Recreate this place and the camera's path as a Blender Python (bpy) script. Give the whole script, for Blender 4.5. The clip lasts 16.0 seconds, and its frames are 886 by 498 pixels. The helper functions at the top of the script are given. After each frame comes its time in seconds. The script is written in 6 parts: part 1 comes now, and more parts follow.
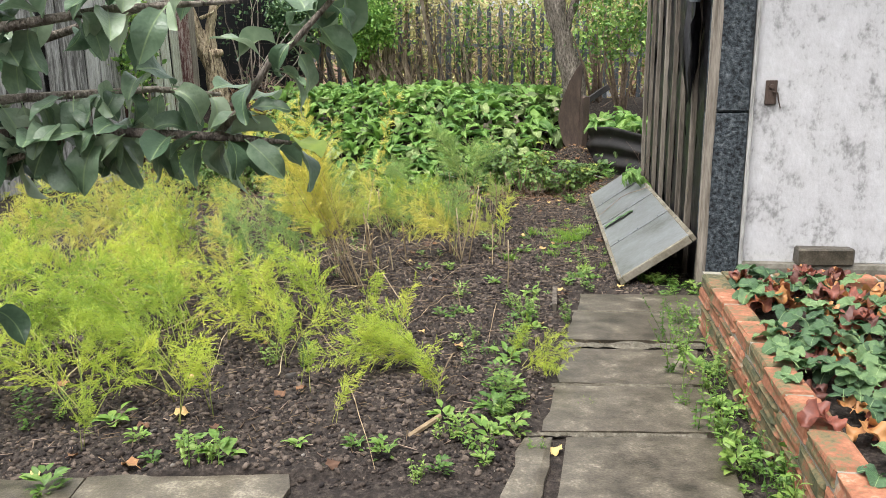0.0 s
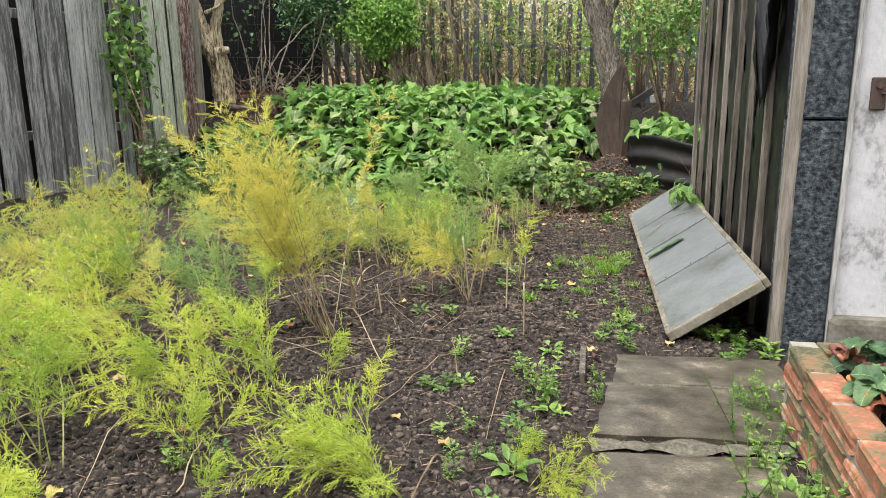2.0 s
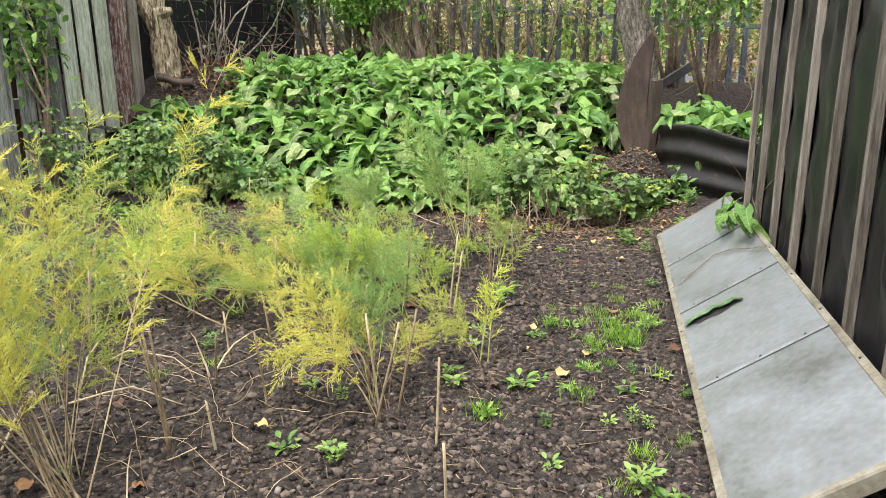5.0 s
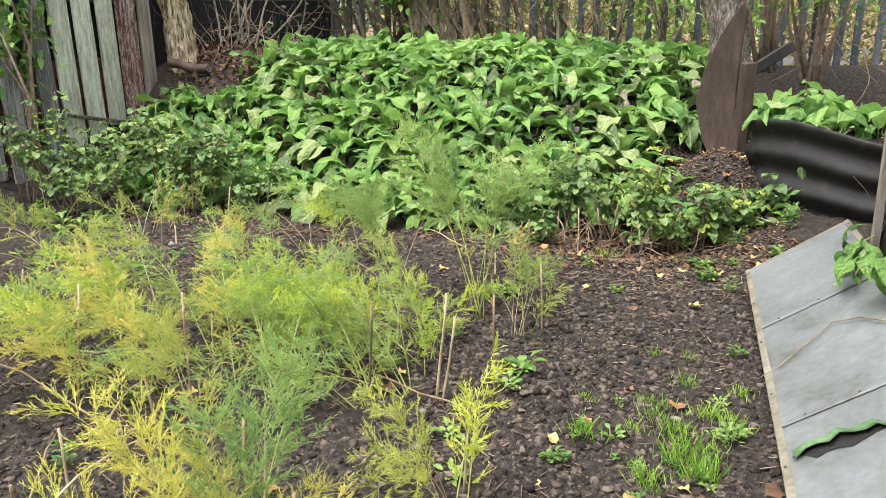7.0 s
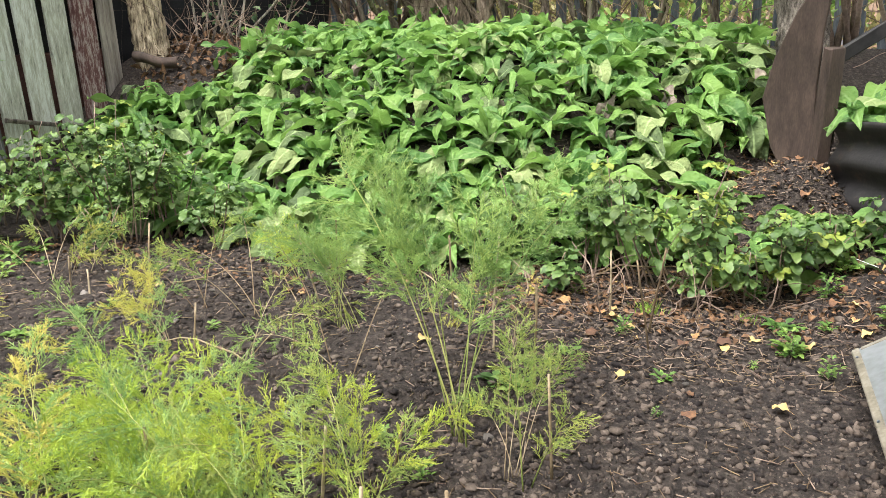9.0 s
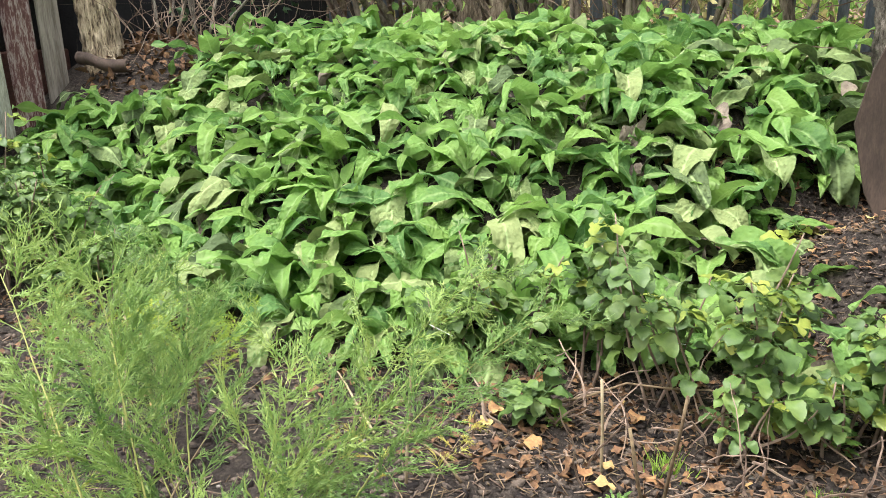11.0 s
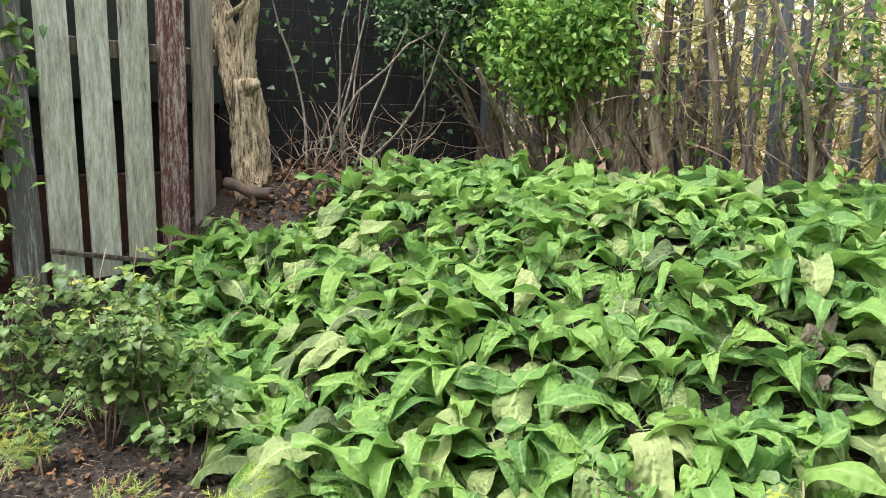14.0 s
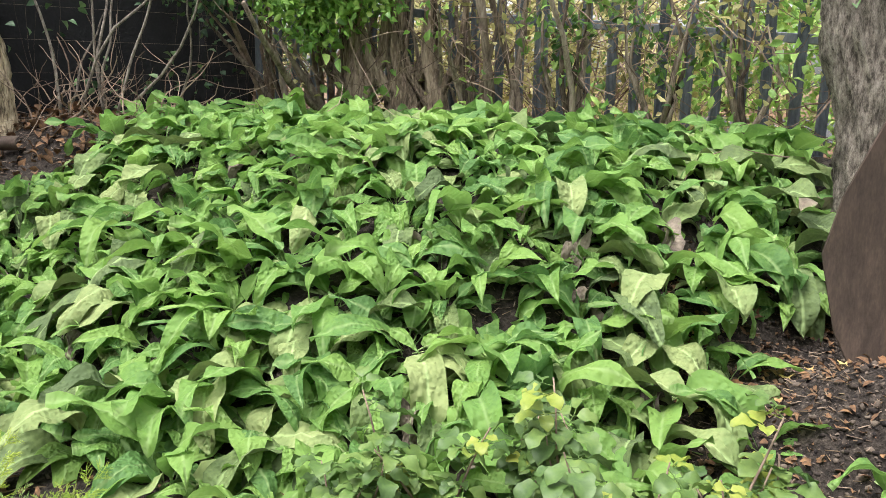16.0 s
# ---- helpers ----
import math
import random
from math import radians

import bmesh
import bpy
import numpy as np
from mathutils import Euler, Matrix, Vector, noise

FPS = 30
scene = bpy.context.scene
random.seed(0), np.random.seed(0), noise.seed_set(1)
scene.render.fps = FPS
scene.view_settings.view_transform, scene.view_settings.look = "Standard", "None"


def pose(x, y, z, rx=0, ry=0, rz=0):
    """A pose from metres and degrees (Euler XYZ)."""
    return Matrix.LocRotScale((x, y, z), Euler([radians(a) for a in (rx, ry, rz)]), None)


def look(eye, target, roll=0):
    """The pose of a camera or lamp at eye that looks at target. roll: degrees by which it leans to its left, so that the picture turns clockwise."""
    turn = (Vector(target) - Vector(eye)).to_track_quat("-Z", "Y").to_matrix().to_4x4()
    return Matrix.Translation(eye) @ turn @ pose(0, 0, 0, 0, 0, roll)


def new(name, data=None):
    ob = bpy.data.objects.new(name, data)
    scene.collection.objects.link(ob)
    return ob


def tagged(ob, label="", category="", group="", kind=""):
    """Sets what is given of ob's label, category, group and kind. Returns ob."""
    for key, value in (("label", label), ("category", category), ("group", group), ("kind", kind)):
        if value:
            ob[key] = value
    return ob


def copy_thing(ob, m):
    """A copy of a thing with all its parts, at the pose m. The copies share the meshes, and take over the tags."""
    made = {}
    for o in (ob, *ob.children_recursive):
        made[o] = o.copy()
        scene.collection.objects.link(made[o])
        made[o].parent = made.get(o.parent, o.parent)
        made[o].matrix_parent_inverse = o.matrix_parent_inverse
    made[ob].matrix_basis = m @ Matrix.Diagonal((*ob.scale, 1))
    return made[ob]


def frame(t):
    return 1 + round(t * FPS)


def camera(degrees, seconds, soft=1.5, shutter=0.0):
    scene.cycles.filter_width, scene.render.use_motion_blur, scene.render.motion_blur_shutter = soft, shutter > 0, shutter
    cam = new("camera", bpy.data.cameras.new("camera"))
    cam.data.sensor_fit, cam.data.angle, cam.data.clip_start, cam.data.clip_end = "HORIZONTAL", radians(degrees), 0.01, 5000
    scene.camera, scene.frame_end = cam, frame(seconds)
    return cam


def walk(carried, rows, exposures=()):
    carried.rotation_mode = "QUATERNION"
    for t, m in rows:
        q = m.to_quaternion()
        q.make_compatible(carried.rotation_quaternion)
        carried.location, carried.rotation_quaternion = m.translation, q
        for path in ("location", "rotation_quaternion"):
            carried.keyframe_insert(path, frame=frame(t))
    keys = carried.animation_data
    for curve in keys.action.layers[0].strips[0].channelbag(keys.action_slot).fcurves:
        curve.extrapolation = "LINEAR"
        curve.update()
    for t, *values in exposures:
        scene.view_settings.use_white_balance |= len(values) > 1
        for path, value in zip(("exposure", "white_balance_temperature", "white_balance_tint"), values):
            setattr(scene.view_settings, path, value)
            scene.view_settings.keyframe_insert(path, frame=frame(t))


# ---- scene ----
cam = camera(58.9, 16.0, soft=0.72)
METRES, EYE, TILT, LEAN, TURN = 7.5, 1.13, 0.0, 0.0, 0.0
ROWS = [
    (0.0, 0.0, 0.0, 0.0, -0.21, -13.77, 0.85),
    (0.5, 0.0108, 0.0385, -0.0007, 0.87, -13.92, 1.14),
    (1.0, 0.0131, 0.071, -0.002, 1.51, -13.65, 1.18),
    (1.5, 0.0179, 0.106, -0.0081, 2.1, -13.42, 0.97),
    (2.0, 0.0243, 0.1397, -0.01, 2.6, -13.4, 0.56),
    (2.5, 0.0215, 0.1793, -0.0107, 1.98, -13.75, 0.18),
    (3.0, 0.0275, 0.2154, -0.0147, 1.93, -14.39, -0.07),
    (3.5, 0.0381, 0.2583, -0.0158, 2.58, -14.97, -0.23),
    (4.0, 0.0414, 0.3059, -0.0169, 2.46, -15.34, -0.23),
    (4.5, 0.0569, 0.3492, -0.0193, 3.07, -15.35, -0.04),
    (5.0, 0.0676, 0.3865, -0.0223, 4.5, -15.04, -0.08),
    (7.5, 0.0958, 0.5861, -0.0295, 10.81, -16.76, 0.79),
    (8.0, 0.0947, 0.6224, -0.0306, 11.13, -17.19, 1.05),
    (10.5, 0.1071, 0.8383, -0.0399, 15.92, -16.99, 1.47),
    (11.0, 0.1152, 0.8796, -0.043, 17.36, -16.84, 1.24),
    (11.5, 0.1104, 0.9178, -0.0411, 21.33, -15.91, 0.98),
    (12.0, 0.1082, 0.9344, -0.0306, 26.05, -13.97, 0.54),
    (12.5, 0.102, 0.9382, -0.0196, 29.11, -11.82, -0.12),
    (13.0, 0.0979, 0.9405, -0.0133, 30.32, -10.15, -0.72),
    (13.5, 0.0969, 0.9427, -0.0137, 29.89, -9.34, -1.24),
    (14.0, 0.0963, 0.9441, -0.0154, 28.64, -9.2, -1.5),
    (14.5, 0.0953, 0.9443, -0.0171, 26.86, -9.4, -1.47),
    (15.0, 0.0979, 0.9457, -0.0183, 23.93, -9.97, -1.32),
    (15.5, 0.1042, 0.9486, -0.0214, 19.23, -11.1, -1.22),
    (16.0, 0.1093, 0.9522, -0.026, 13.86, -12.34, -0.95),
]
walk(cam, [(t, pose(0, 0, EYE, TILT, LEAN, TURN) @ pose(METRES * x, METRES * y, METRES * z, 90 + pitch, roll, yaw)) for t, x, y, z, yaw, pitch, roll in ROWS],
     exposures=[(0.0, 1.45), (2.5, 1.44), (4.5, 1.66), (7.5, 1.74), (10.5, 1.72), (12.5, 1.80), (14.0, 1.72), (16.0, 1.60)])

# ---- world and light: a bright overcast day ----
world = bpy.data.worlds.new("overcast")
scene.world = world
world.use_nodes = True
wn = world.node_tree
wn.nodes.clear()
sky = wn.nodes.new("ShaderNodeTexSky")
sky.sky_type, sky.sun_disc = "NISHITA", False
sky.sun_elevation, sky.sun_rotation = radians(71), radians(220)
sky.dust_density, sky.ozone_density = 4.0, 1.0
grey = wn.nodes.new("ShaderNodeHueSaturation")
grey.inputs["Saturation"].default_value = 0.25
wbg = wn.nodes.new("ShaderNodeBackground")
wbg.inputs["Strength"].default_value = 0.15
wout = wn.nodes.new("ShaderNodeOutputWorld")
wn.links.new(sky.outputs[0], grey.inputs["Color"])
wn.links.new(grey.outputs[0], wbg.inputs["Color"])
wn.links.new(wbg.outputs[0], wout.inputs["Surface"])
sun = new("sun", bpy.data.lights.new("sun", "SUN"))
sun.data.energy, sun.data.angle, sun.data.color = 1.2, radians(40), (1.0, 0.98, 0.95)
sun.matrix_world = look((-3.0, 2.4, 12), (0, 5, 0))

# ---- helpers ----
rng = np.random.default_rng(7)
rnd = random.Random(5)
Z = Vector((0, 0, 1))


def smooth01(a):
    a = np.clip(a, 0, 1)
    return a * a * (3 - 2 * a)


def vnoise(x, y, scale, seed):
    """Smooth value noise, -1 to 1, for arrays."""
    x, y = np.asarray(x, float) / scale + 1000 + seed * 17.3, np.asarray(y, float) / scale + 1000 + seed * 9.1
    xi, yi = np.floor(x).astype(np.int64), np.floor(y).astype(np.int64)
    fx, fy = smooth01(x - xi), smooth01(y - yi)

    def h(a, b):
        n = (a * 374761393 + b * 668265263 + seed * 1442695) & 0x7FFFFFFF
        n = ((n ^ (n >> 13)) * 1274126177) & 0x7FFFFFFF
        return ((n ^ (n >> 16)) & 0xFFFF) / 32767.5 - 1

    return (h(xi, yi) * (1 - fx) + h(xi + 1, yi) * fx) * (1 - fy) + (h(xi, yi + 1) * (1 - fx) + h(xi + 1, yi + 1) * fx) * fy


def front_of_heap(x):
    """Where the comfrey heap begins."""
    return np.interp(x, [-4, -2.0, -0.8, 0.0, 1.0, 1.6, 2.0, 3.0], [9.9, 9.6, 9.15, 8.95, 9.3, 9.75, 9.9, 9.9])


def ground_z(x, y):
    x, y = np.asarray(x, float), np.asarray(y, float)
    z = -0.03 - 0.040 * np.clip(y, 0, 13) - 0.03 * np.clip(x, 0, 2)
    rise = smooth01((y - front_of_heap(x) + 0.15) / 2.35) * 1.06
    side = smooth01((x + 4.6) / 1.2)
    fade = 1 - 0.35 * smooth01((y - 12.4) / 2.5)
    z = z + rise * side * fade
    z = z + 0.22 * smooth01((-x - 3.0) / 1.4) * smooth01((y - 6) / 3) * (1 - rise)
    kept = smooth01((((x - 1.83) * 1.48 + (y - 9.83) * 0.92) / 1.743 - 0.03) / 0.10) * smooth01((x - 1.78) / 0.1) * smooth01((y - 8.3) / 0.2)
    z = z + np.clip(0.20 - z, 0, 1) * kept
    z = z + 0.20 * smooth01((x - 1.35) / 0.6) * smooth01((y - 7.9) / 0.8) * (1 - rise) * (1 - kept)
    z = z + 0.36 * np.exp(-((x - 1.62) ** 2 + (y - 9.85) ** 2) / 0.10) * (1 - kept) + 0.13 * np.exp(-((x + 3.0) ** 2 + (y - 11.45) ** 2) / 0.35)
    return z


def gz(x, y):
    return float(ground_z(x, y))


def mk(name, verts, faces, material, parent=None, label="", shade=False):
    """One mesh object from arrays or lists."""
    me = bpy.data.meshes.new(name)
    if isinstance(faces, np.ndarray) and faces.ndim == 2:
        verts = np.ascontiguousarray(verts, np.float32)
        n, k = faces.shape
        me.vertices.add(len(verts))
        me.vertices.foreach_set("co", verts.ravel())
        me.loops.add(n * k)
        me.loops.foreach_set("vertex_index", faces.astype(np.int32).ravel())
        me.polygons.add(n)
        me.polygons.foreach_set("loop_start", np.arange(0, n * k, k, dtype=np.int32))
        me.update(calc_edges=True)
    else:
        me.from_pydata([tuple(v) for v in verts], [], [tuple(f) for f in faces])
    if shade:
        me.polygons.foreach_set("use_smooth", np.ones(len(me.polygons), bool))
    if material:
        me.materials.append(material)
    ob = new(name, me)
    if parent:
        ob.parent = parent
    if label:
        ob["label"] = label
    return ob


def part(name, bm, material, parent, label="", shade=False):
    """Links a bmesh as one mesh object under a thing or a part."""
    me = bpy.data.meshes.new(name)
    bm.to_mesh(me)
    bm.free()
    if shade:
        me.polygons.foreach_set("use_smooth", np.ones(len(me.polygons), bool))
    me.materials.append(material)
    ob = new(name, me)
    ob.parent = parent
    if label:
        ob["label"] = label
    return ob


def share(name, me, parent, m, label=""):
    ob = new(name, me)
    ob.parent = parent
    ob.matrix_basis = m
    if label:
        ob["label"] = label
    return ob


def thing(name, m, label, category, group="", kind=""):
    ob = new(name)
    ob.empty_display_size = 0.1
    ob.matrix_basis = m
    return tagged(ob, label, category, group, kind)


def boxy(sx, sy, sz, bevel=0.006, jitter=0.0, seed=0, cuts=0):
    """A bevelled, slightly uneven block with its base centre at the origin."""
    r = random.Random(seed)
    bm = bmesh.new()
    bmesh.ops.create_cube(bm, size=1)
    bmesh.ops.scale(bm, vec=(sx, sy, sz), verts=bm.verts)
    bmesh.ops.translate(bm, vec=(0, 0, sz / 2), verts=bm.verts)
    if cuts:
        long = [e for e in bm.edges if abs((e.verts[0].co - e.verts[1].co).z) > sz * 0.9]
        bmesh.ops.subdivide_edges(bm, edges=long, cuts=cuts, use_grid_fill=True)
    if bevel:
        sharp = [e for e in bm.edges if len(e.link_faces) == 2 and e.calc_face_angle(0) > 0.5]
        bmesh.ops.bevel(bm, geom=sharp, offset=bevel, segments=1, affect="EDGES")
    for v in bm.verts:
        v.co += Vector((r.uniform(-1, 1), r.uniform(-1, 1), r.uniform(-1, 1))) * jitter
    return bm


def tube(points, radii, n=6, caps=True):
    """Vertices and faces of a tapered tube along points."""
    pts = [Vector(p) for p in points]
    vs, fs = [], []
    side = None
    for i, p in enumerate(pts):
        d = (pts[min(i + 1, len(pts) - 1)] - pts[max(i - 1, 0)]).normalized()
        if side is None:
            side = d.orthogonal().normalized()
        side = (side - d * side.dot(d)).normalized()
        up = d.cross(side)
        for k in range(n):
            a = 2 * math.pi * k / n
            vs.append(p + (side * math.cos(a) + up * math.sin(a)) * radii[i])
    for i in range(len(pts) - 1):
        for k in range(n):
            fs.append((i * n + k, i * n + (k + 1) % n, (i + 1) * n + (k + 1) % n, (i + 1) * n + k))
    if caps:
        fs.append(tuple(range(n - 1, -1, -1)))
        fs.append(tuple(range((len(pts) - 1) * n, len(pts) * n)))
    return vs, fs


def tubes(list_of):
    vs, fs = [], []
    for v, f in list_of:
        o = len(vs)
        vs += v
        fs += [tuple(i + o for i in q) for q in f]
    return vs, fs


def bend(p, d, length, steps, wander, droop=0.0, r=rnd):
    """A wandering line from p along d."""
    p, d = Vector(p), Vector(d).normalized()
    out = [p.copy()]
    for _ in range(steps):
        d = (d + Vector((r.gauss(0, wander), r.gauss(0, wander), r.gauss(0, wander) - droop))).normalized()
        p = p + d * (length / steps)
        out.append(p.copy())
    return out


def leaf_cloud(centres, along, ups, lengths, widths, fold=0.25):
    """Folded pointed leaves, six triangles each."""
    n = len(centres)
    along = along / np.linalg.norm(along, axis=1, keepdims=True)
    side = np.cross(along, ups)
    side /= np.linalg.norm(side, axis=1, keepdims=True) + 1e-9
    up = np.cross(side, along)
    L, W = lengths[:, None], widths[:, None]
    base = centres
    mid1 = base + along * L * 0.35 + up * L * 0.05
    mid2 = base + along * L * 0.7 + up * L * 0.02
    tip = base + along * L - up * L * 0.12
    v = np.stack([base, mid1 + side * W * 0.5 + up * W * fold, mid1, mid1 - side * W * 0.5 + up * W * fold,
                  mid2 + side * W * 0.36 + up * W * fold * 0.6, mid2, mid2 - side * W * 0.36 + up * W * fold * 0.6, tip], 1)
    f = np.array([[0, 1, 2], [0, 2, 3], [1, 4, 5], [1, 5, 2], [2, 5, 6], [2, 6, 3], [4, 7, 5], [5, 7, 6]])
    F = (np.arange(n)[:, None, None] * 8 + f[None]).reshape(-1, 3)
    return v.reshape(-1, 3), F


def rand_dirs(n, up=0.0):
    d = rng.normal(size=(n, 3))
    d[:, 2] += up
    return d / np.linalg.norm(d, axis=1, keepdims=True)


# ---- materials ----
def material(name, stops, scale=8.0, rough=0.8, bump=0.3, fine=60.0, detail=6.0, stretch=(1, 1, 1), vary=0.0, translucent=0.0,
             metal=0.0, spec=0.4, gen="Object", island=0.0, dist=0.01):
    """Noise colours between stops, with fine grain, relief, and change from piece to piece."""
    m = bpy.data.materials.new(name)
    m.use_nodes = True
    nt = m.node_tree
    N, Lk = nt.nodes, nt.links.new
    bsdf = N["Principled BSDF"]
    tc = N.new("ShaderNodeTexCoord")
    mp = N.new("ShaderNodeMapping")
    mp.inputs["Scale"].default_value = stretch
    Lk(tc.outputs[gen], mp.inputs["Vector"])
    info = N.new("ShaderNodeObjectInfo")
    geo = N.new("ShaderNodeNewGeometry")
    n1 = N.new("ShaderNodeTexNoise")
    n1.noise_dimensions = "4D"
    n1.inputs["Scale"].default_value, n1.inputs["Detail"].default_value = scale, detail
    n1.inputs["Roughness"].default_value = 0.65
    wmul = N.new("ShaderNodeMath")
    wmul.operation = "MULTIPLY"
    wmul.inputs[1].default_value = 37.0
    Lk(info.outputs["Random"], wmul.inputs[0])
    Lk(wmul.outputs[0], n1.inputs["W"])
    n2 = N.new("ShaderNodeTexNoise")
    n2.inputs["Scale"].default_value, n2.inputs["Detail"].default_value = fine, 4
    Lk(mp.outputs[0], n1.inputs["Vector"])
    Lk(mp.outputs[0], n2.inputs["Vector"])
    mixf = N.new("ShaderNodeMath")
    mixf.operation = "MULTIPLY_ADD"
    mixf.inputs[1].default_value = 0.35
    Lk(n2.outputs["Fac"], mixf.inputs[0])
    sub = N.new("ShaderNodeMath")
    sub.operation = "SUBTRACT"
    sub.inputs[1].default_value = 0.175
    Lk(n1.outputs["Fac"], sub.inputs[0])
    Lk(sub.outputs[0], mixf.inputs[2])
    fac = mixf.outputs[0]
    for amount, source in ((vary, info.outputs["Random"]), (island, geo.outputs["Random Per Island"])):
        if amount:
            sh = N.new("ShaderNodeMath")
            sh.operation = "MULTIPLY_ADD"
            sh.inputs[1].default_value = amount
            Lk(source, sh.inputs[0])
            s2 = N.new("ShaderNodeMath")
            s2.operation = "SUBTRACT"
            s2.inputs[1].default_value = amount / 2
            Lk(fac, s2.inputs[0])
            Lk(s2.outputs[0], sh.inputs[2])
            fac = sh.outputs[0]
    ramp = N.new("ShaderNodeValToRGB")
    cr = ramp.color_ramp
    while len(cr.elements) < len(stops):
        cr.elements.new(0.5)
    for e, (pos, col) in zip(cr.elements, stops):
        e.position, e.color = pos, (*col, 1)
    Lk(fac, ramp.inputs[0])
    Lk(ramp.outputs[0], bsdf.inputs["Base Color"])
    bsdf.inputs["Roughness"].default_value = rough
    bsdf.inputs["Metallic"].default_value = metal
    bsdf.inputs["Specular IOR Level"].default_value = spec
    if bump:
        b = N.new("ShaderNodeBump")
        b.inputs["Strength"].default_value, b.inputs["Distance"].default_value = bump, dist
        Lk(mixf.outputs[0], b.inputs["Height"])
        Lk(b.outputs[0], bsdf.inputs["Normal"])
    if translucent:
        tr = N.new("ShaderNodeBsdfTranslucent")
        Lk(ramp.outputs[0], tr.inputs["Color"])
        mx = N.new("ShaderNodeMixShader")
        mx.inputs[0].default_value = translucent
        Lk(bsdf.outputs[0], mx.inputs[1])
        Lk(tr.outputs[0], mx.inputs[2])
        Lk(mx.outputs[0], N["Material Output"].inputs["Surface"])
    return m


def leafy(name, dark, mid, light, vary=0.5, island=0.5, translucent=0.25, rough=0.5, veins=False, relief=0.7):
    m = material(name, [(0.2, dark), (0.5, mid), (0.8, light)], scale=9, rough=rough, bump=0.15, fine=90, vary=vary, island=island,
                 translucent=translucent, spec=0.5, dist=0.004)
    if veins:
        nt = m.node_tree
        N, Lk = nt.nodes, nt.links.new
        bsdf = N["Principled BSDF"]
        tc = N.new("ShaderNodeTexCoord")
        sp = N.new("ShaderNodeSeparateXYZ")
        Lk(tc.outputs["UV"], sp.inputs[0])
        ab = N.new("ShaderNodeMath")
        ab.operation = "ABSOLUTE"
        Lk(sp.outputs["X"], ab.inputs[0])
        ma = N.new("ShaderNodeMath")
        ma.operation = "MULTIPLY_ADD"
        ma.inputs[1].default_value = -0.9
        Lk(ab.outputs[0], ma.inputs[0])
        Lk(sp.outputs["Y"], ma.inputs[2])
        cb = N.new("ShaderNodeCombineXYZ")
        Lk(ma.outputs[0], cb.inputs[0])
        wv = N.new("ShaderNodeTexWave")
        wv.inputs["Scale"].default_value, wv.inputs["Distortion"].default_value = 2.6, 1.0
        Lk(cb.outputs[0], wv.inputs["Vector"])
        vo = N.new("ShaderNodeTexVoronoi")
        vo.feature = "SMOOTH_F1"
        vo.inputs["Scale"].default_value = 22
        Lk(tc.outputs["UV"], vo.inputs["Vector"])
        neg = N.new("ShaderNodeMath")
        neg.operation = "MULTIPLY"
        neg.inputs[1].default_value = -1.0
        Lk(vo.outputs["Distance"], neg.inputs[0])
        ad = N.new("ShaderNodeMath")
        ad.operation = "MULTIPLY_ADD"
        ad.inputs[1].default_value = 0.07
        Lk(wv.outputs["Fac"], ad.inputs[0])
        Lk(neg.outputs[0], ad.inputs[2])
        rib = N.new("ShaderNodeMapRange")
        rib.inputs["From Min"].default_value, rib.inputs["From Max"].default_value = 0.004, 0.022
        rib.inputs["To Min"].default_value, rib.inputs["To Max"].default_value = 0.5, 0.0
        Lk(ab.outputs[0], rib.inputs["Value"])
        net = N.new("ShaderNodeMath")
        net.operation = "MULTIPLY_ADD"
        net.inputs[1].default_value = 0.025
        Lk(wv.outputs["Fac"], net.inputs[0])
        Lk(rib.outputs["Result"], net.inputs[2])
        pale = N.new("ShaderNodeMix")
        pale.data_type = "RGBA"
        Lk(net.outputs[0], pale.inputs[0])
        ramp = [q for q in N if q.bl_idname == "ShaderNodeValToRGB"][0]
        Lk(ramp.outputs[0], pale.inputs[6])
        pale.inputs[7].default_value = (0.42, 0.56, 0.24, 1)
        Lk(pale.outputs[2], bsdf.inputs["Base Color"])
        bp = N.new("ShaderNodeBump")
        bp.inputs["Strength"].default_value, bp.inputs["Distance"].default_value = relief, 0.010
        Lk(ad.outputs[0], bp.inputs["Height"])
        Lk(bp.outputs[0], bsdf.inputs["Normal"])
    return m


# Ground darker than CLOD: shade in the gaps between clods is put into its colour.
SOIL = material("soil", [(0.3, (0.0108, 0.00845, 0.00764)), (0.5, (0.0324, 0.0254, 0.021)), (0.66, (0.0784, 0.0624, 0.051)), (0.8, (0.203, 0.169, 0.138))],
                scale=38, rough=0.9, bump=1.0, fine=110, detail=9, spec=0.25, dist=0.02)
CLOD = material("soil_clod", [(0.2, (0.0174, 0.0137, 0.0129)), (0.5, (0.0492, 0.0372, 0.0298)), (0.92, (0.152, 0.119, 0.0948))], scale=30, rough=0.9,
                bump=0.6, fine=150, island=0.8, spec=0.25)
PEBBLE = material("pebble", [(0.2, (0.0338, 0.0292, 0.0255)), (0.5, (0.0825, 0.0713, 0.06)), (0.85, (0.285, 0.255, 0.225))], scale=20, rough=0.75, bump=0.3, island=0.6)
LITTER = material("leaf_litter", [(0.25, (0.035, 0.022, 0.014)), (0.5, (0.14, 0.075, 0.038)), (0.8, (0.33, 0.19, 0.085))], scale=40, rough=0.85, bump=0.5)
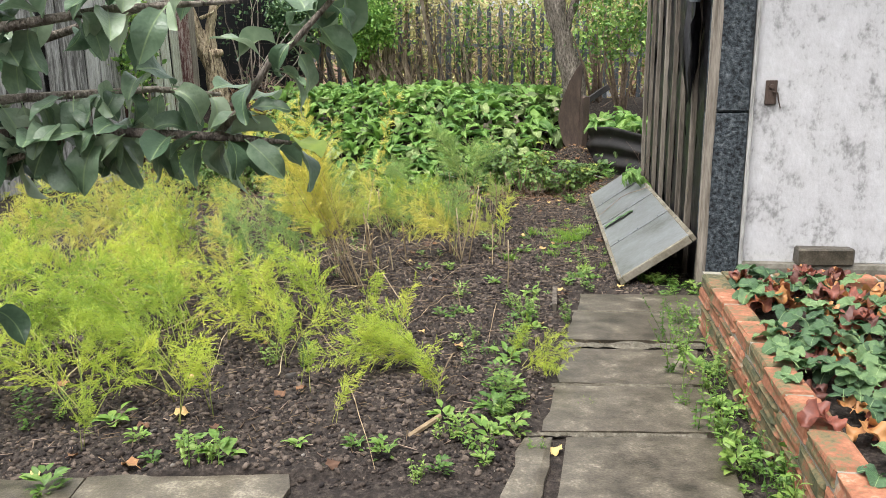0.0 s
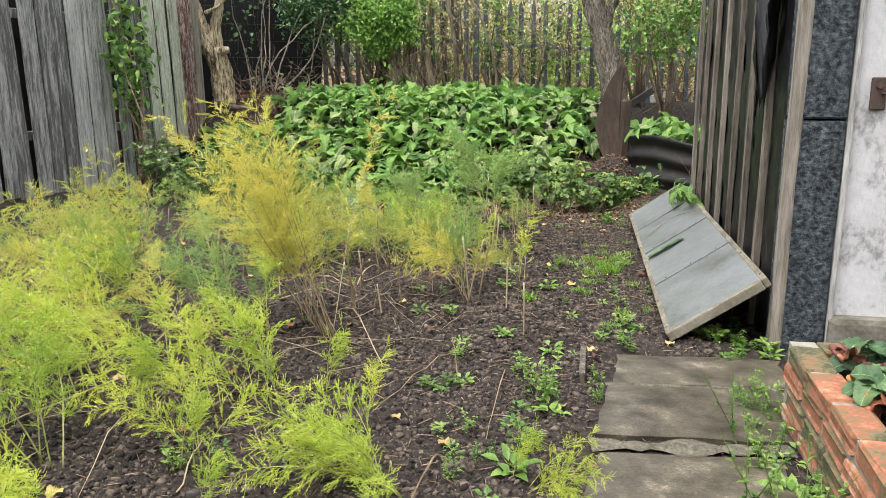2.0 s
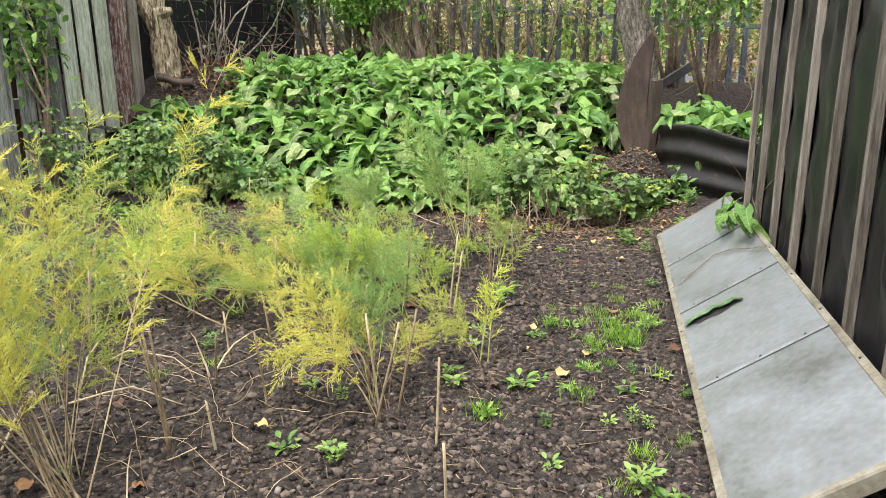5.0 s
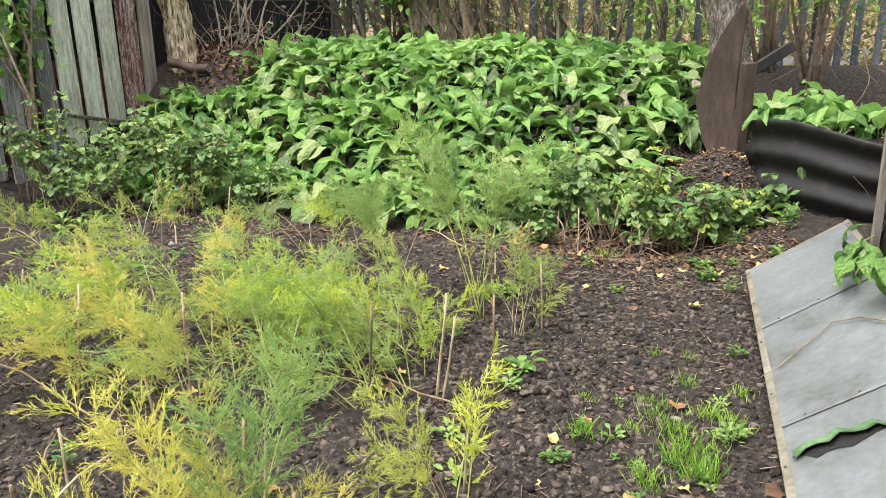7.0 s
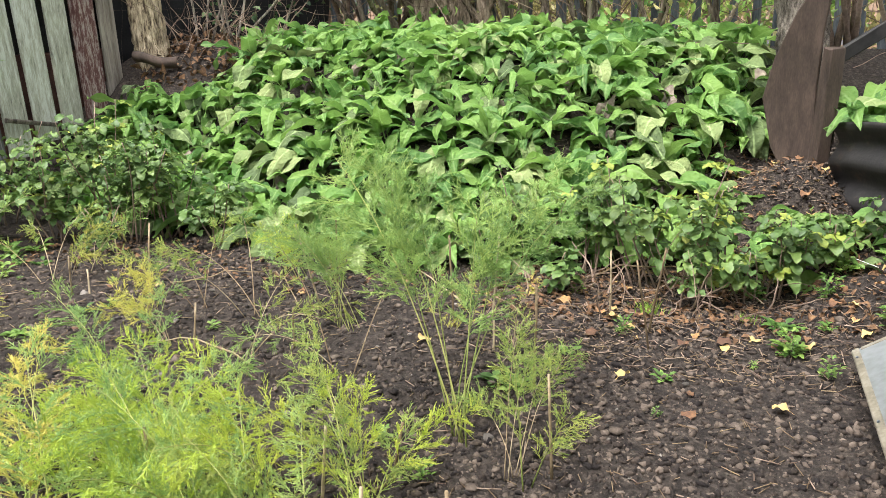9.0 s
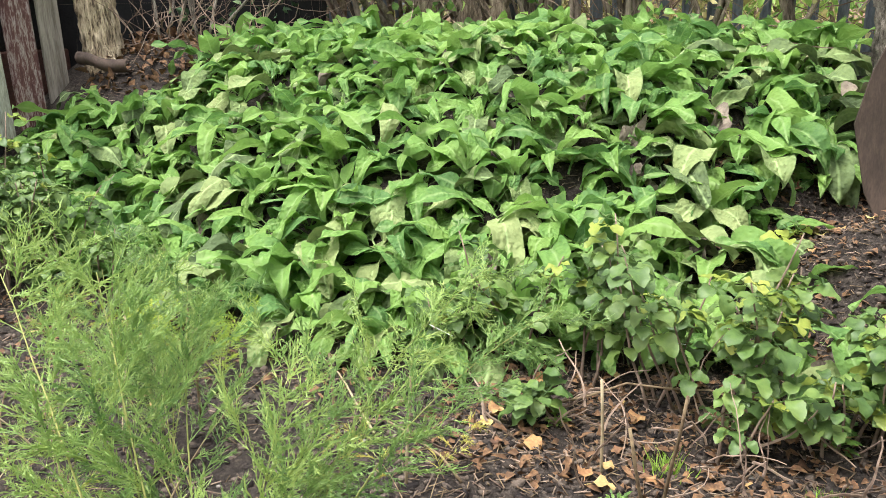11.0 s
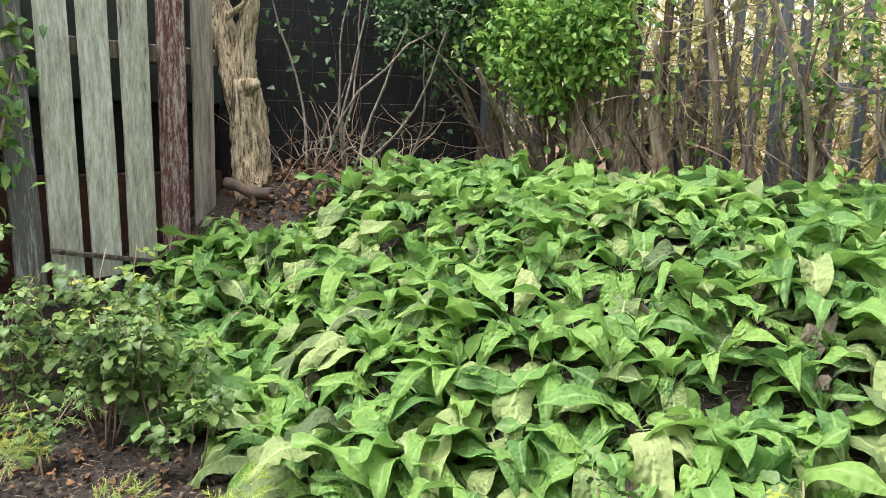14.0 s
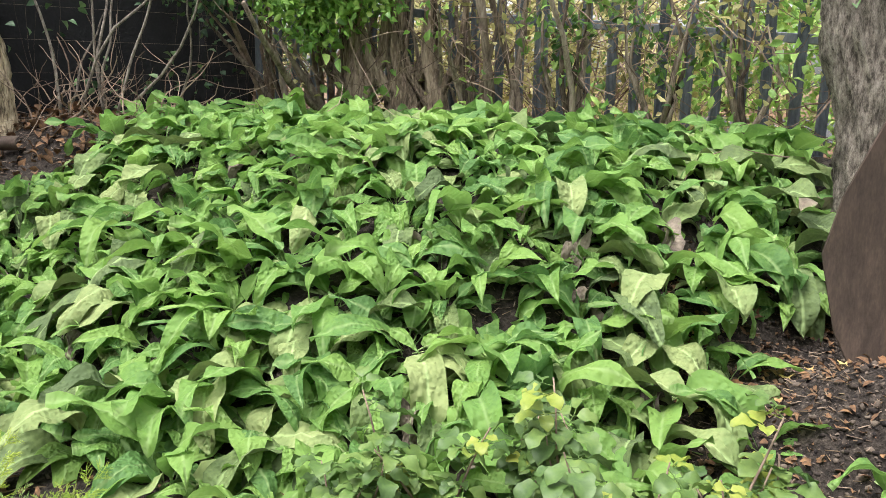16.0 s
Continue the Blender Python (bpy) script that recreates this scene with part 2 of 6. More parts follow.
SLAB = material("wet_stone_slab", [(0.33, (0.026, 0.022, 0.014)), (0.44, (0.060, 0.050, 0.035)), (0.54, (0.088, 0.074, 0.054)), (0.62, (0.13, 0.112, 0.082)), (0.72, (0.27, 0.24, 0.18))], scale=11, rough=0.42,
                bump=0.35, fine=120, detail=11, vary=0.10, spec=0.5)
GRIT = material("joint_grit", [(0.3, (0.045, 0.039, 0.027)), (0.5, (0.102, 0.09, 0.066)), (0.75, (0.204, 0.186, 0.15))], scale=45, rough=0.9, bump=0.8, fine=150, detail=8)
BRICK = material("red_brick", [(0.30, (0.055, 0.06, 0.03)), (0.43, (0.15, 0.12, 0.06)), (0.50, (0.24, 0.095, 0.052)), (0.62, (0.34, 0.145, 0.08)), (0.74, (0.38, 0.31, 0.22))], scale=9,
                 rough=0.85, bump=0.8, fine=70, detail=9, vary=0.3)
MORTAR = material("mortar", [(0.3, (0.16, 0.15, 0.11)), (0.7, (0.33, 0.31, 0.26))], scale=20, rough=0.95, bump=0.7)
WHITEWASH = material("flaking_whitewash", [(0.22, (0.13, 0.13, 0.13)), (0.36, (0.30, 0.295, 0.29)), (0.47, (0.53, 0.525, 0.525)), (0.7, (0.63, 0.625, 0.63))],
                     scale=9, rough=0.75, bump=0.8, fine=42, detail=13, stretch=(1, 1, 0.7), dist=0.012)
# The near-black first stop colours the hollows, as shade in the pits.
PIER = material("dark_roughcast", [(0.36, (0.006, 0.007, 0.009)), (0.46, (0.035, 0.045, 0.053)), (0.56, (0.075, 0.09, 0.10)), (0.7, (0.16, 0.18, 0.19))], scale=42, rough=0.8, bump=1.0,
                fine=55, detail=8, dist=0.03)
PLINTH = material("mossy_concrete", [(0.3, (0.0675, 0.0675, 0.045)), (0.55, (0.165, 0.15, 0.12)), (0.8, (0.27, 0.255, 0.225))], scale=9, rough=0.9, bump=0.7)
GREYWOOD = material("weathered_grey_wood", [(0.33, (0.103, 0.0989, 0.092)), (0.47, (0.31, 0.305, 0.287)), (0.66, (0.517, 0.512, 0.483))], scale=9, rough=0.85,
                    bump=0.5, fine=45, detail=8, stretch=(4, 4, 0.35), vary=0.3)
GREENWOOD = material("algae_grey_wood", [(0.33, (0.075, 0.0701, 0.0578)), (0.46, (0.287, 0.287, 0.227)), (0.58, (0.4, 0.402, 0.317)), (0.7, (0.55, 0.574, 0.496))], scale=9, rough=0.85,
                     bump=0.5, fine=45, detail=8, stretch=(4, 4, 0.55), vary=0.3)
BATTEN = material("brown_batten_wood", [(0.3, (0.055, 0.045, 0.036)), (0.5, (0.17, 0.145, 0.115)), (0.72, (0.34, 0.30, 0.25))], scale=8, rough=0.85,
                  bump=0.5, fine=50, detail=8, stretch=(4, 4, 0.3), vary=0.35)
REDPOST = material("peeling_red_paint", [(0.3, (0.065, 0.028, 0.025)), (0.48, (0.125, 0.055, 0.048)), (0.56, (0.30, 0.24, 0.21)), (0.8, (0.5, 0.47, 0.43))],
                   scale=16, rough=0.8, bump=0.5, fine=60, stretch=(3, 3, 0.6), detail=8)
FELT = material("black_roofing_felt", [(0.3, (0.008, 0.0075, 0.0075)), (0.6, (0.02, 0.0185, 0.018)), (0.85, (0.06, 0.053, 0.05))], scale=7, rough=0.5, bump=1.0,
                fine=60, dist=0.02)
PLASTIC = material("torn_black_plastic", [(0.3, (0.006, 0.006, 0.007)), (0.62, (0.017, 0.0165, 0.018)), (0.8, (0.06, 0.057, 0.06))], scale=5, rough=0.36, bump=0.25, fine=40, dist=0.015)
RUST = material("rusty_steel", [(0.25, (0.035, 0.025, 0.02)), (0.5, (0.075, 0.052, 0.041)), (0.75, (0.13, 0.09, 0.07))], scale=7, rough=0.75, bump=0.4,
                fine=80, metal=0.2, stretch=(2, 2, 0.5))
BLACKIRON = material("black_corrugated_iron", [(0.3, (0.0098, 0.0091, 0.0091)), (0.6, (0.0245, 0.0217, 0.021)), (0.8, (0.077, 0.049, 0.035))], scale=9, rough=0.6,
                     bump=0.4, metal=0.2)
STEEL = material("galvanised_steel_pale", [(0.25, (0.05, 0.06, 0.07)), (0.5, (0.12, 0.137, 0.155)), (0.8, (0.24, 0.26, 0.28))], scale=6, rough=0.55, bump=0.15,
                 metal=0.4, stretch=(1, 1, 0.4), vary=0.2)
SHEETGREY = material("cloudy_polycarbonate", [(0.28, (0.0697, 0.0722, 0.0607)), (0.42, (0.123, 0.13, 0.125)), (0.56, (0.16, 0.17, 0.172)), (0.75, (0.221, 0.234, 0.242))], scale=4, rough=0.42, detail=9,
                     bump=0.1, fine=40, spec=0.5)
LIDFRAME = material("lid_softwood", [(0.25, (0.07, 0.06, 0.042)), (0.5, (0.17, 0.15, 0.11)), (0.75, (0.28, 0.26, 0.21))], scale=8, rough=0.85, bump=0.4)
BARK = material("furrowed_bark", [(0.36, (0.0945, 0.0648, 0.0405)), (0.47, (0.459, 0.365, 0.236)), (0.62, (0.783, 0.661, 0.472))], scale=13, rough=0.95, bump=1.0,
                fine=30, detail=8, stretch=(3, 3, 0.5), dist=0.05, vary=0.1)
GREYBARK = material("grey_bark", [(0.34, (0.07, 0.058, 0.046)), (0.48, (0.23, 0.195, 0.16)), (0.64, (0.42, 0.37, 0.31))], scale=14, rough=0.95, bump=0.9,
                    fine=70, detail=9, stretch=(4, 4, 1.3), dist=0.03, vary=0.2)
STEMBARK = material("dark_brown_bark", [(0.3, (0.0454, 0.0324, 0.0248)), (0.48, (0.162, 0.125, 0.0922)), (0.7, (0.324, 0.27, 0.205))], scale=12, rough=0.95, bump=0.8,
                    fine=40, stretch=(3, 3, 0.5), dist=0.02, vary=0.3)
STUMPBARK = material("rotting_bark", [(0.32, (0.051, 0.0374, 0.0289)), (0.48, (0.204, 0.15, 0.105)), (0.68, (0.459, 0.357, 0.264))], scale=12, rough=0.95, bump=1.0,
                     fine=40, stretch=(3, 3, 0.5), dist=0.03, vary=0.2)
TWIG = material("brown_twig", [(0.3, (0.10, 0.066, 0.048)), (0.7, (0.34, 0.25, 0.19))], scale=20, rough=0.9, bump=0.3, island=0.5)
STRAW = material("dry_stem", [(0.25, (0.14, 0.095, 0.055)), (0.5, (0.28, 0.205, 0.12)), (0.8, (0.47, 0.385, 0.25))], scale=15, rough=0.75, bump=0.2, vary=0.5, island=0.4)
GREENSTEM = material("green_stem", [(0.3, (0.17, 0.22, 0.05)), (0.7, (0.42, 0.42, 0.14))], scale=15, rough=0.6, bump=0.1, vary=0.5, translucent=0.1)
# Near black: stands for the depth of shade behind the corner netting.
CORNERSHADE = material("corner_shade_sheet", [(0.3, (0.004, 0.004, 0.0045)), (0.7, (0.013, 0.013, 0.014))], scale=6, rough=0.85, bump=0.5, dist=0.03)
DARKGREEN = material("dark_green_board", [(0.3, (0.03, 0.038, 0.034)), (0.7, (0.07, 0.085, 0.075))], scale=6, rough=0.7, bump=0.4)
REDWALL = material("old_red_brickwork", [(0.3, (0.05, 0.025, 0.02)), (0.7, (0.16, 0.075, 0.055))], scale=8, rough=0.9, bump=0.6)
ROAD = material("asphalt", [(0.3, (0.04, 0.04, 0.042)), (0.7, (0.07, 0.07, 0.072))], scale=30, rough=0.85, bump=0.3)
WHITEPLASTIC = material("white_plastic_tag", [(0.3, (0.7, 0.7, 0.7)), (0.7, (0.82, 0.82, 0.82))], scale=10, rough=0.5, bump=0)

COMFREY = leafy("comfrey_leaf", (0.101, 0.215, 0.063), (0.185, 0.337, 0.081), (0.233, 0.381, 0.0907), vary=0.6, island=0.0, translucent=0.40, rough=0.58, veins=True, relief=1.0)
COMFREY_OLD = leafy("withered_comfrey_leaf", (0.077, 0.113, 0.0473), (0.16, 0.221, 0.0788), (0.253, 0.304, 0.121), vary=0.6, island=0, translucent=0.12, rough=0.75, veins=True, relief=1.0)
COMFREY_DEAD = leafy("dead_comfrey_leaf", (0.04, 0.03, 0.028), (0.13, 0.10, 0.085), (0.28, 0.23, 0.18), vary=0.6, island=0, translucent=0.05, rough=0.85, veins=True, relief=1.0)
for leafmat in (COMFREY, COMFREY_OLD, COMFREY_DEAD):
    leafmat.node_tree.nodes["Principled BSDF"].inputs["Specular IOR Level"].default_value = 0.25
CURRANT = leafy("raspberry_leaf", (0.0451, 0.0943, 0.0262), (0.104, 0.184, 0.0451), (0.194, 0.279, 0.0697), vary=0.4, island=0, translucent=0.25)
RASPYELLOW = leafy("yellowing_raspberry_leaf", (0.15, 0.225, 0.0375), (0.27, 0.33, 0.0525), (0.375, 0.405, 0.09), vary=0.5, island=0.0, translucent=0.3)
PRIVET = leafy("bright_privet_leaf", (0.12, 0.25, 0.055), (0.27, 0.46, 0.10), (0.46, 0.62, 0.17), vary=0.2, island=0.6, translucent=0.4)
FERN_LIME = leafy("lime_asparagus", (0.23, 0.36, 0.05), (0.46, 0.57, 0.08), (0.69, 0.70, 0.12), vary=0.35, island=0.2, translucent=0.4)
FERN_YELLOW = leafy("yellow_asparagus", (0.32, 0.40, 0.09), (0.56, 0.57, 0.12), (0.77, 0.65, 0.15), vary=0.35, island=0.25, translucent=0.4)
FERN_GREEN = leafy("green_asparagus", (0.14, 0.26, 0.08), (0.28, 0.42, 0.12), (0.46, 0.56, 0.17), vary=0.3, island=0.2, translucent=0.4)
FERN_MIXED = leafy("fading_asparagus", (0.20, 0.32, 0.08), (0.44, 0.49, 0.115), (0.68, 0.58, 0.15), vary=0.45, island=0.25, translucent=0.4)
APPLE = leafy("apple_leaf", (0.07, 0.125, 0.07), (0.155, 0.235, 0.14), (0.30, 0.385, 0.25), vary=0.7, island=0.0, translucent=0.32, rough=0.32, veins=True, relief=0.12)
STRAWB = leafy("strawberry_leaf", (0.03, 0.075, 0.03), (0.065, 0.135, 0.05), (0.15, 0.24, 0.09), vary=0.7, island=0, translucent=0.18, veins=True, relief=0.4)
STRAWB_RED = leafy("red_strawberry_leaf", (0.10, 0.035, 0.025), (0.26, 0.075, 0.045), (0.42, 0.20, 0.07), vary=0.9, island=0, translucent=0.2)
WEED = leafy("weed_leaf", (0.051, 0.119, 0.017), (0.128, 0.238, 0.0382), (0.238, 0.34, 0.0765), vary=0.5, island=0.4, translucent=0.25)
GRASS = leafy("grass_blade", (0.1, 0.22, 0.02), (0.22, 0.4, 0.04), (0.36, 0.5, 0.1), vary=0.3, island=0.4, translucent=0.3)
HEDGE = leafy("privet_leaf", (0.05, 0.12, 0.03), (0.13, 0.26, 0.055), (0.28, 0.42, 0.10), vary=0.2, island=0.7, translucent=0.25)
DARKHEDGE = leafy("dark_ivy_leaf", (0.03, 0.075, 0.032), (0.075, 0.155, 0.06), (0.17, 0.27, 0.11), vary=0.2, island=0.7, translucent=0.1)
PALEHEDGE = leafy("autumn_hedge_leaf", (0.198, 0.198, 0.072), (0.414, 0.396, 0.162), (0.63, 0.558, 0.27), vary=0.2, island=0.8, translucent=0.45)
FALLEN = leafy("fallen_leaf", (0.10, 0.05, 0.028), (0.28, 0.14, 0.06), (0.52, 0.38, 0.15), vary=0.9, island=0, translucent=0.1, rough=0.8)


# ---- ground ----
def fine_z(X, Y):
    """The ground with its crumbly relief, trodden lane and bedding under the slabs."""
    X, Y = np.asarray(X, float), np.asarray(Y, float)
    inside = smooth01((X + 5) / 0.3) * smooth01((3 - X) / 0.3) * smooth01((Y - 1.3) / 0.3)
    lane = smooth01(1 - np.abs(X - (0.95 + 0.06 * (Y - 5))) / 0.42) * smooth01((Y - 4.5) / 0.4) * smooth01((8.6 - Y) / 0.8)
    paved = np.clip(smooth01((0.50 - np.abs(X - (0.42 + (Y - 1.4) * 0.245))) / 0.12) * (Y < 4.4) + (Y < 2.2), 0, 1)
    rough = inside * (1 - 0.6 * lane) * (1 - paved)
    crumb = 0.011 * vnoise(X, Y, 0.09, 3) + 0.008 * vnoise(X, Y, 0.05, 4) + 0.006 * vnoise(X, Y, 0.027, 6)
    return ground_z(X, Y) + rough * (0.022 * vnoise(X, Y, 0.55, 1) + 0.014 * vnoise(X, Y, 0.2, 2) + crumb) - 0.015 * lane - 0.018 * paved * inside


def ground_sheet():
    xs = np.concatenate([[-400, -150, -60, -30, -18, -12, -9, -7, -6, -5, -4.6], np.arange(-4.2, 1.8, 0.02), np.arange(1.8, 3.05, 0.04), [3.3, 4, 5, 7, 10, 16, 30, 60, 150, 400]])
    ys = np.concatenate([[-400, -150, -60, -30, -15, -8, -4, -2, -1, 0, 0.6, 1.0], np.arange(1.4, 10.4, 0.02), np.arange(10.4, 12.7, 0.06), [13, 13.5, 14, 15, 16, 18, 21, 25, 30, 45, 80, 150, 400]])
    X, Y = np.meshgrid(xs, ys)
    Zg = fine_z(X, Y)
    far = np.hypot(X, Y) > 40
    Zg = np.where(far, -0.5, Zg)
    nx, ny = len(xs), len(ys)
    i = np.arange(ny - 1)[:, None] * nx + np.arange(nx - 1)[None]
    F = np.stack([i, i + 1, i + nx + 1, i + nx], -1).reshape(-1, 4)
    ob = mk("ground", np.stack([X, Y, Zg], -1).reshape(-1, 3), F, SOIL, shade=True)
    tagged(ob, "dark damp crumbly garden soil with stones and stubble", "ground", kind="structure")
    # leaf-strewn strip and road beyond the railings
    cen = ob.data
    cen.materials.append(LITTER)
    cen.materials.append(ROAD)
    idx = np.zeros(len(F), np.int32)
    cy = Y.reshape(-1)[F].mean(1)
    idx[(cy > 12.5)] = 1
    idx[(cy > 18) & (cy < 25)] = 2
    cen.polygons.foreach_set("material_index", idx)
    return ob


ground = ground_sheet()


def lumps(name, pts, sizes, mat, label, category, level=1):
    """Many small uneven stones or clods as one object."""
    bm = bmesh.new()
    if level:
        bmesh.ops.create_icosphere(bm, subdivisions=1, radius=1)
    else:
        bmesh.ops.create_cone(bm, cap_ends=False, segments=5, radius1=1.0, radius2=0.0, depth=1.5)
    bmesh.ops.triangulate(bm, faces=bm.faces)
    bm.verts.ensure_lookup_table()
    v0 = np.array([v.co[:] for v in bm.verts])
    f0 = np.array([[v.index for v in f.verts] for f in bm.faces])
    bm.free()
    n, k = len(pts), len(v0)
    V = v0[None] * (1 + rng.uniform(-0.55, 0.5, (n, k, 1))) * rng.uniform(0.5, 1.4, (n, 1, 3)) * sizes[:, None, None]
    V[:, :, 2] *= 0.75
    a = rng.uniform(0, 6.28, n)
    c, s = np.cos(a)[:, None], np.sin(a)[:, None]
    V = np.stack([V[..., 0] * c - V[..., 1] * s, V[..., 0] * s + V[..., 1] * c, V[..., 2]], -1) + pts[:, None]
    F = (np.arange(n)[:, None, None] * k + f0[None]).reshape(-1, 3)
    return tagged(mk(name, V.reshape(-1, 3), F, mat), label, category, kind="stuff")


def scatter(n, x0, x1, y0, y1, lift=0.0):
    x, y = rng.uniform(x0, x1, n), rng.uniform(y0, y1, n)
    return np.stack([x, y, fine_z(x, y) + lift], 1)


p = np.concatenate([scatter(42000, -2.4, 1.3, 2.1, 5.4, 0.001), scatter(26000, -2.4, 1.6, 5.4, 9.4, 0.001), scatter(22000, 0.1, 1.6, 4.8, 9.3, 0.001), scatter(3500, -3.3, 2.0, 9.4, 12.0, 0.003), scatter(6000, 1.0, 1.9, 9.0, 10.6, 0.003)])
lane = np.abs(p[:, 0] - 0.95 - 0.06 * (p[:, 1] - 5)) < 0.3
slabs = (np.abs(p[:, 0] - (0.42 + (p[:, 1] - 1.4) * 0.245)) < 0.40) & (p[:, 1] < 4.25)
p = p[~(slabs & (rng.random(len(p)) < 0.95)) & ~(lane & (rng.random(len(p)) < 0.2)) & (p[:, 1] > 2.15)]
size = rng.gamma(1.15, 0.0036, len(p)) + 0.0026
big = size > 0.0095
near = scatter(15000, -2.2, 0.95, 2.12, 5.2, 0.002)
on_slab = (np.abs(near[:, 0] - (0.42 + (near[:, 1] - 1.4) * 0.245)) < 0.42) | ((near[:, 0] < -0.4) & (near[:, 1] < 2.24))
near = np.concatenate([near[~on_slab], scatter(9000, -1.6, 1.2, 5.2, 9.0, 0.002)])
p, size, big = np.concatenate([p, near]), np.concatenate([size, rng.gamma(1.8, 0.0022, len(near)) + 0.003]), np.concatenate([big, np.ones(len(near), bool)])
size = np.minimum(size, 0.015)
lumps("soil_clods", p[big], size[big], CLOD, "crumbly dark brown soil clods strewn over the bed", "soil")
lumps("soil_crumbs", p[~big], size[~big], CLOD, "fine crumbs of dark soil covering the bed", "soil", 0)
p = scatter(800, -2.6, 1.5, 2.2, 9.3, 0.003)
lumps("pebbles", p, rng.gamma(1.8, 0.0024, len(p)) + 0.002, PEBBLE, "small pale and grey stones lying in dark soil", "pebbles")
p = scatter(14, -1.5, 1.4, 2.3, 8.6, 0.006)
lumps("stones", p, np.minimum(rng.gamma(3.0, 0.003, len(p)) + 0.006, 0.019), PEBBLE, "larger grey and brownish stones on the soil", "pebbles")


def straw_bits(name, pts, length, mat, label, wide=0.0016):
    """Short flat scraps of dry stem lying about."""
    n = len(pts)
    d = rand_dirs(n)
    d[:, 2] *= 0.25
    d *= rng.uniform(0.4, 1.3, (n, 1)) * length
    sd = np.cross(d, [0, 0, 1.0])
    sd *= wide / (np.linalg.norm(sd, axis=1, keepdims=True) + 1e-9)
    up = np.array([0, 0, 0.0012])
    q = pts + np.array([0, 0, 0.008])
    V = np.stack([q - d / 2 - sd, q - d / 2 + sd, q - d / 2 + up * 2, q + d / 2 - sd, q + d / 2 + sd, q + d / 2 + up * 2], 1)
    f = np.array([[0, 3, 2], [3, 5, 2], [1, 2, 4], [4, 2, 5], [0, 1, 3], [1, 4, 3], [0, 2, 1], [3, 4, 5]])
    F = (np.arange(n)[:, None, None] * 6 + f[None]).reshape(-1, 3)
    return tagged(mk(name, V.reshape(-1, 3), F, mat), label, "plant litter", kind="stuff")


straw_bits("straw_scraps", np.concatenate([scatter(3600, -2.4, 1.3, 2.3, 9.2), scatter(1800, 0.2, 1.8, 7.9, 10.2)]), 0.05, STRAW, "scraps of dry pale stem scattered over the soil")
straw_bits("twig_scraps", np.concatenate([scatter(1300, -2.4, 1.3, 2.3, 9.2), scatter(1500, 0.2, 1.8, 7.9, 10.4), scatter(700, -3.2, -2.0, 10.6, 12.0)]), 0.06, TWIG,
           "scraps of brown twig and bark scattered over the soil", 0.0022)

# ---- paving ----
pavement = thing("pavement", pose(0, 0, 0), "row of damp worn stone slabs forming a garden path", "pavement", kind="structure")


def slab(x0, x1, y0, y1, seed, skew=0.245, name="slab"):
    """A worn slab, its sides running with the slant of the path; x0 and x1 at its near edge."""
    r = random.Random(seed)
    nx, ny = 7, 6
    bm = bmesh.new()
    rows = []
    for j in range(ny):
        row = []
        for i in range(nx):
            u, w = i / (nx - 1), j / (ny - 1)
            x, y = x0 + (x1 - x0) * u + skew * (y1 - y0) * w, y0 + (y1 - y0) * w
            edge = i in (0, nx - 1) or j in (0, ny - 1)
            x, y = x + r.uniform(-1, 1) * 0.011 * edge, y + r.uniform(-1, 1) * 0.009 * edge
            row.append(bm.verts.new((x, y, gz(x, y) + 0.006 + r.uniform(-1, 1) * 0.0012 - 0.005 * edge)))
        rows.append(row)
    top = [bm.faces.new((rows[j][i], rows[j][i + 1], rows[j + 1][i + 1], rows[j + 1][i])) for j in range(ny - 1) for i in range(nx - 1)]
    ex = bmesh.ops.extrude_face_region(bm, geom=top)
    bmesh.ops.translate(bm, vec=(0, 0, -0.045), verts=[q for q in ex["geom"] if isinstance(q, bmesh.types.BMVert)])
    bmesh.ops.recalc_face_normals(bm, faces=bm.faces)
    return part(name, bm, SLAB, pavement)


def joint(x0, x1, y0, y1, seed):
    """Pale grit lying in a joint."""
    n = 18
    vs = []
    r = random.Random(seed)
    for i in range(n):
        x = x0 + (x1 - x0) * i / (n - 1)
        mid, half = (y0 + y1) / 2 + r.uniform(-1, 1) * 0.004, (y1 - y0) / 2 * r.uniform(0.25, 0.9)
        for y in (mid - half, mid, mid + half):
            vs.append((x, y, gz(x, y) + (0.005 if y == mid else -0.004) + r.uniform(-1, 1) * 0.002))
    fs = [(i * 3 + k, i * 3 + 3 + k, i * 3 + 4 + k, i * 3 + k + 1) for i in range(n - 1) for k in (0, 1)]
    mk("joint", vs, fs, GRIT, pavement, "pale mossy grit in the joint")


for k, (x0, x1, y0, y1) in enumerate(((0.715, 1.42, 4.035, 4.40), (0.58, 1.30, 3.53, 4.015), (0.455, 1.06, 2.96, 3.40), (0.34, 0.95, 2.50, 2.93), (0.27, 0.82, 1.84, 2.46),
                                      (0.14, 0.245, 1.95, 2.44), (0.10, 0.74, 1.20, 1.80), (-0.05, 0.60, 0.55, 1.16))):
    slab(x0, x1, y0, y1, k)
for k, (x0, x1, y0, y1) in enumerate(((-1.09, -0.47, 1.74, 2.20), (-1.74, -1.11, 1.72, 2.19), (-0.44, 0.09, 1.50, 1.92), (-2.6, -1.77, 1.72, 2.22))):
    slab(x0, x1, y0, y1, 20 + k, -0.02)
for k, (x0, x1, y0, y1) in enumerate(((0.69, 1.38, 4.01, 4.04), (0.55, 1.22, 3.39, 3.54), (0.43, 1.0, 2.925, 2.965), (0.27, 0.90, 2.455, 2.505), (0.15, 0.75, 1.80, 1.84))):
    joint(x0, x1, y0, y1, k)

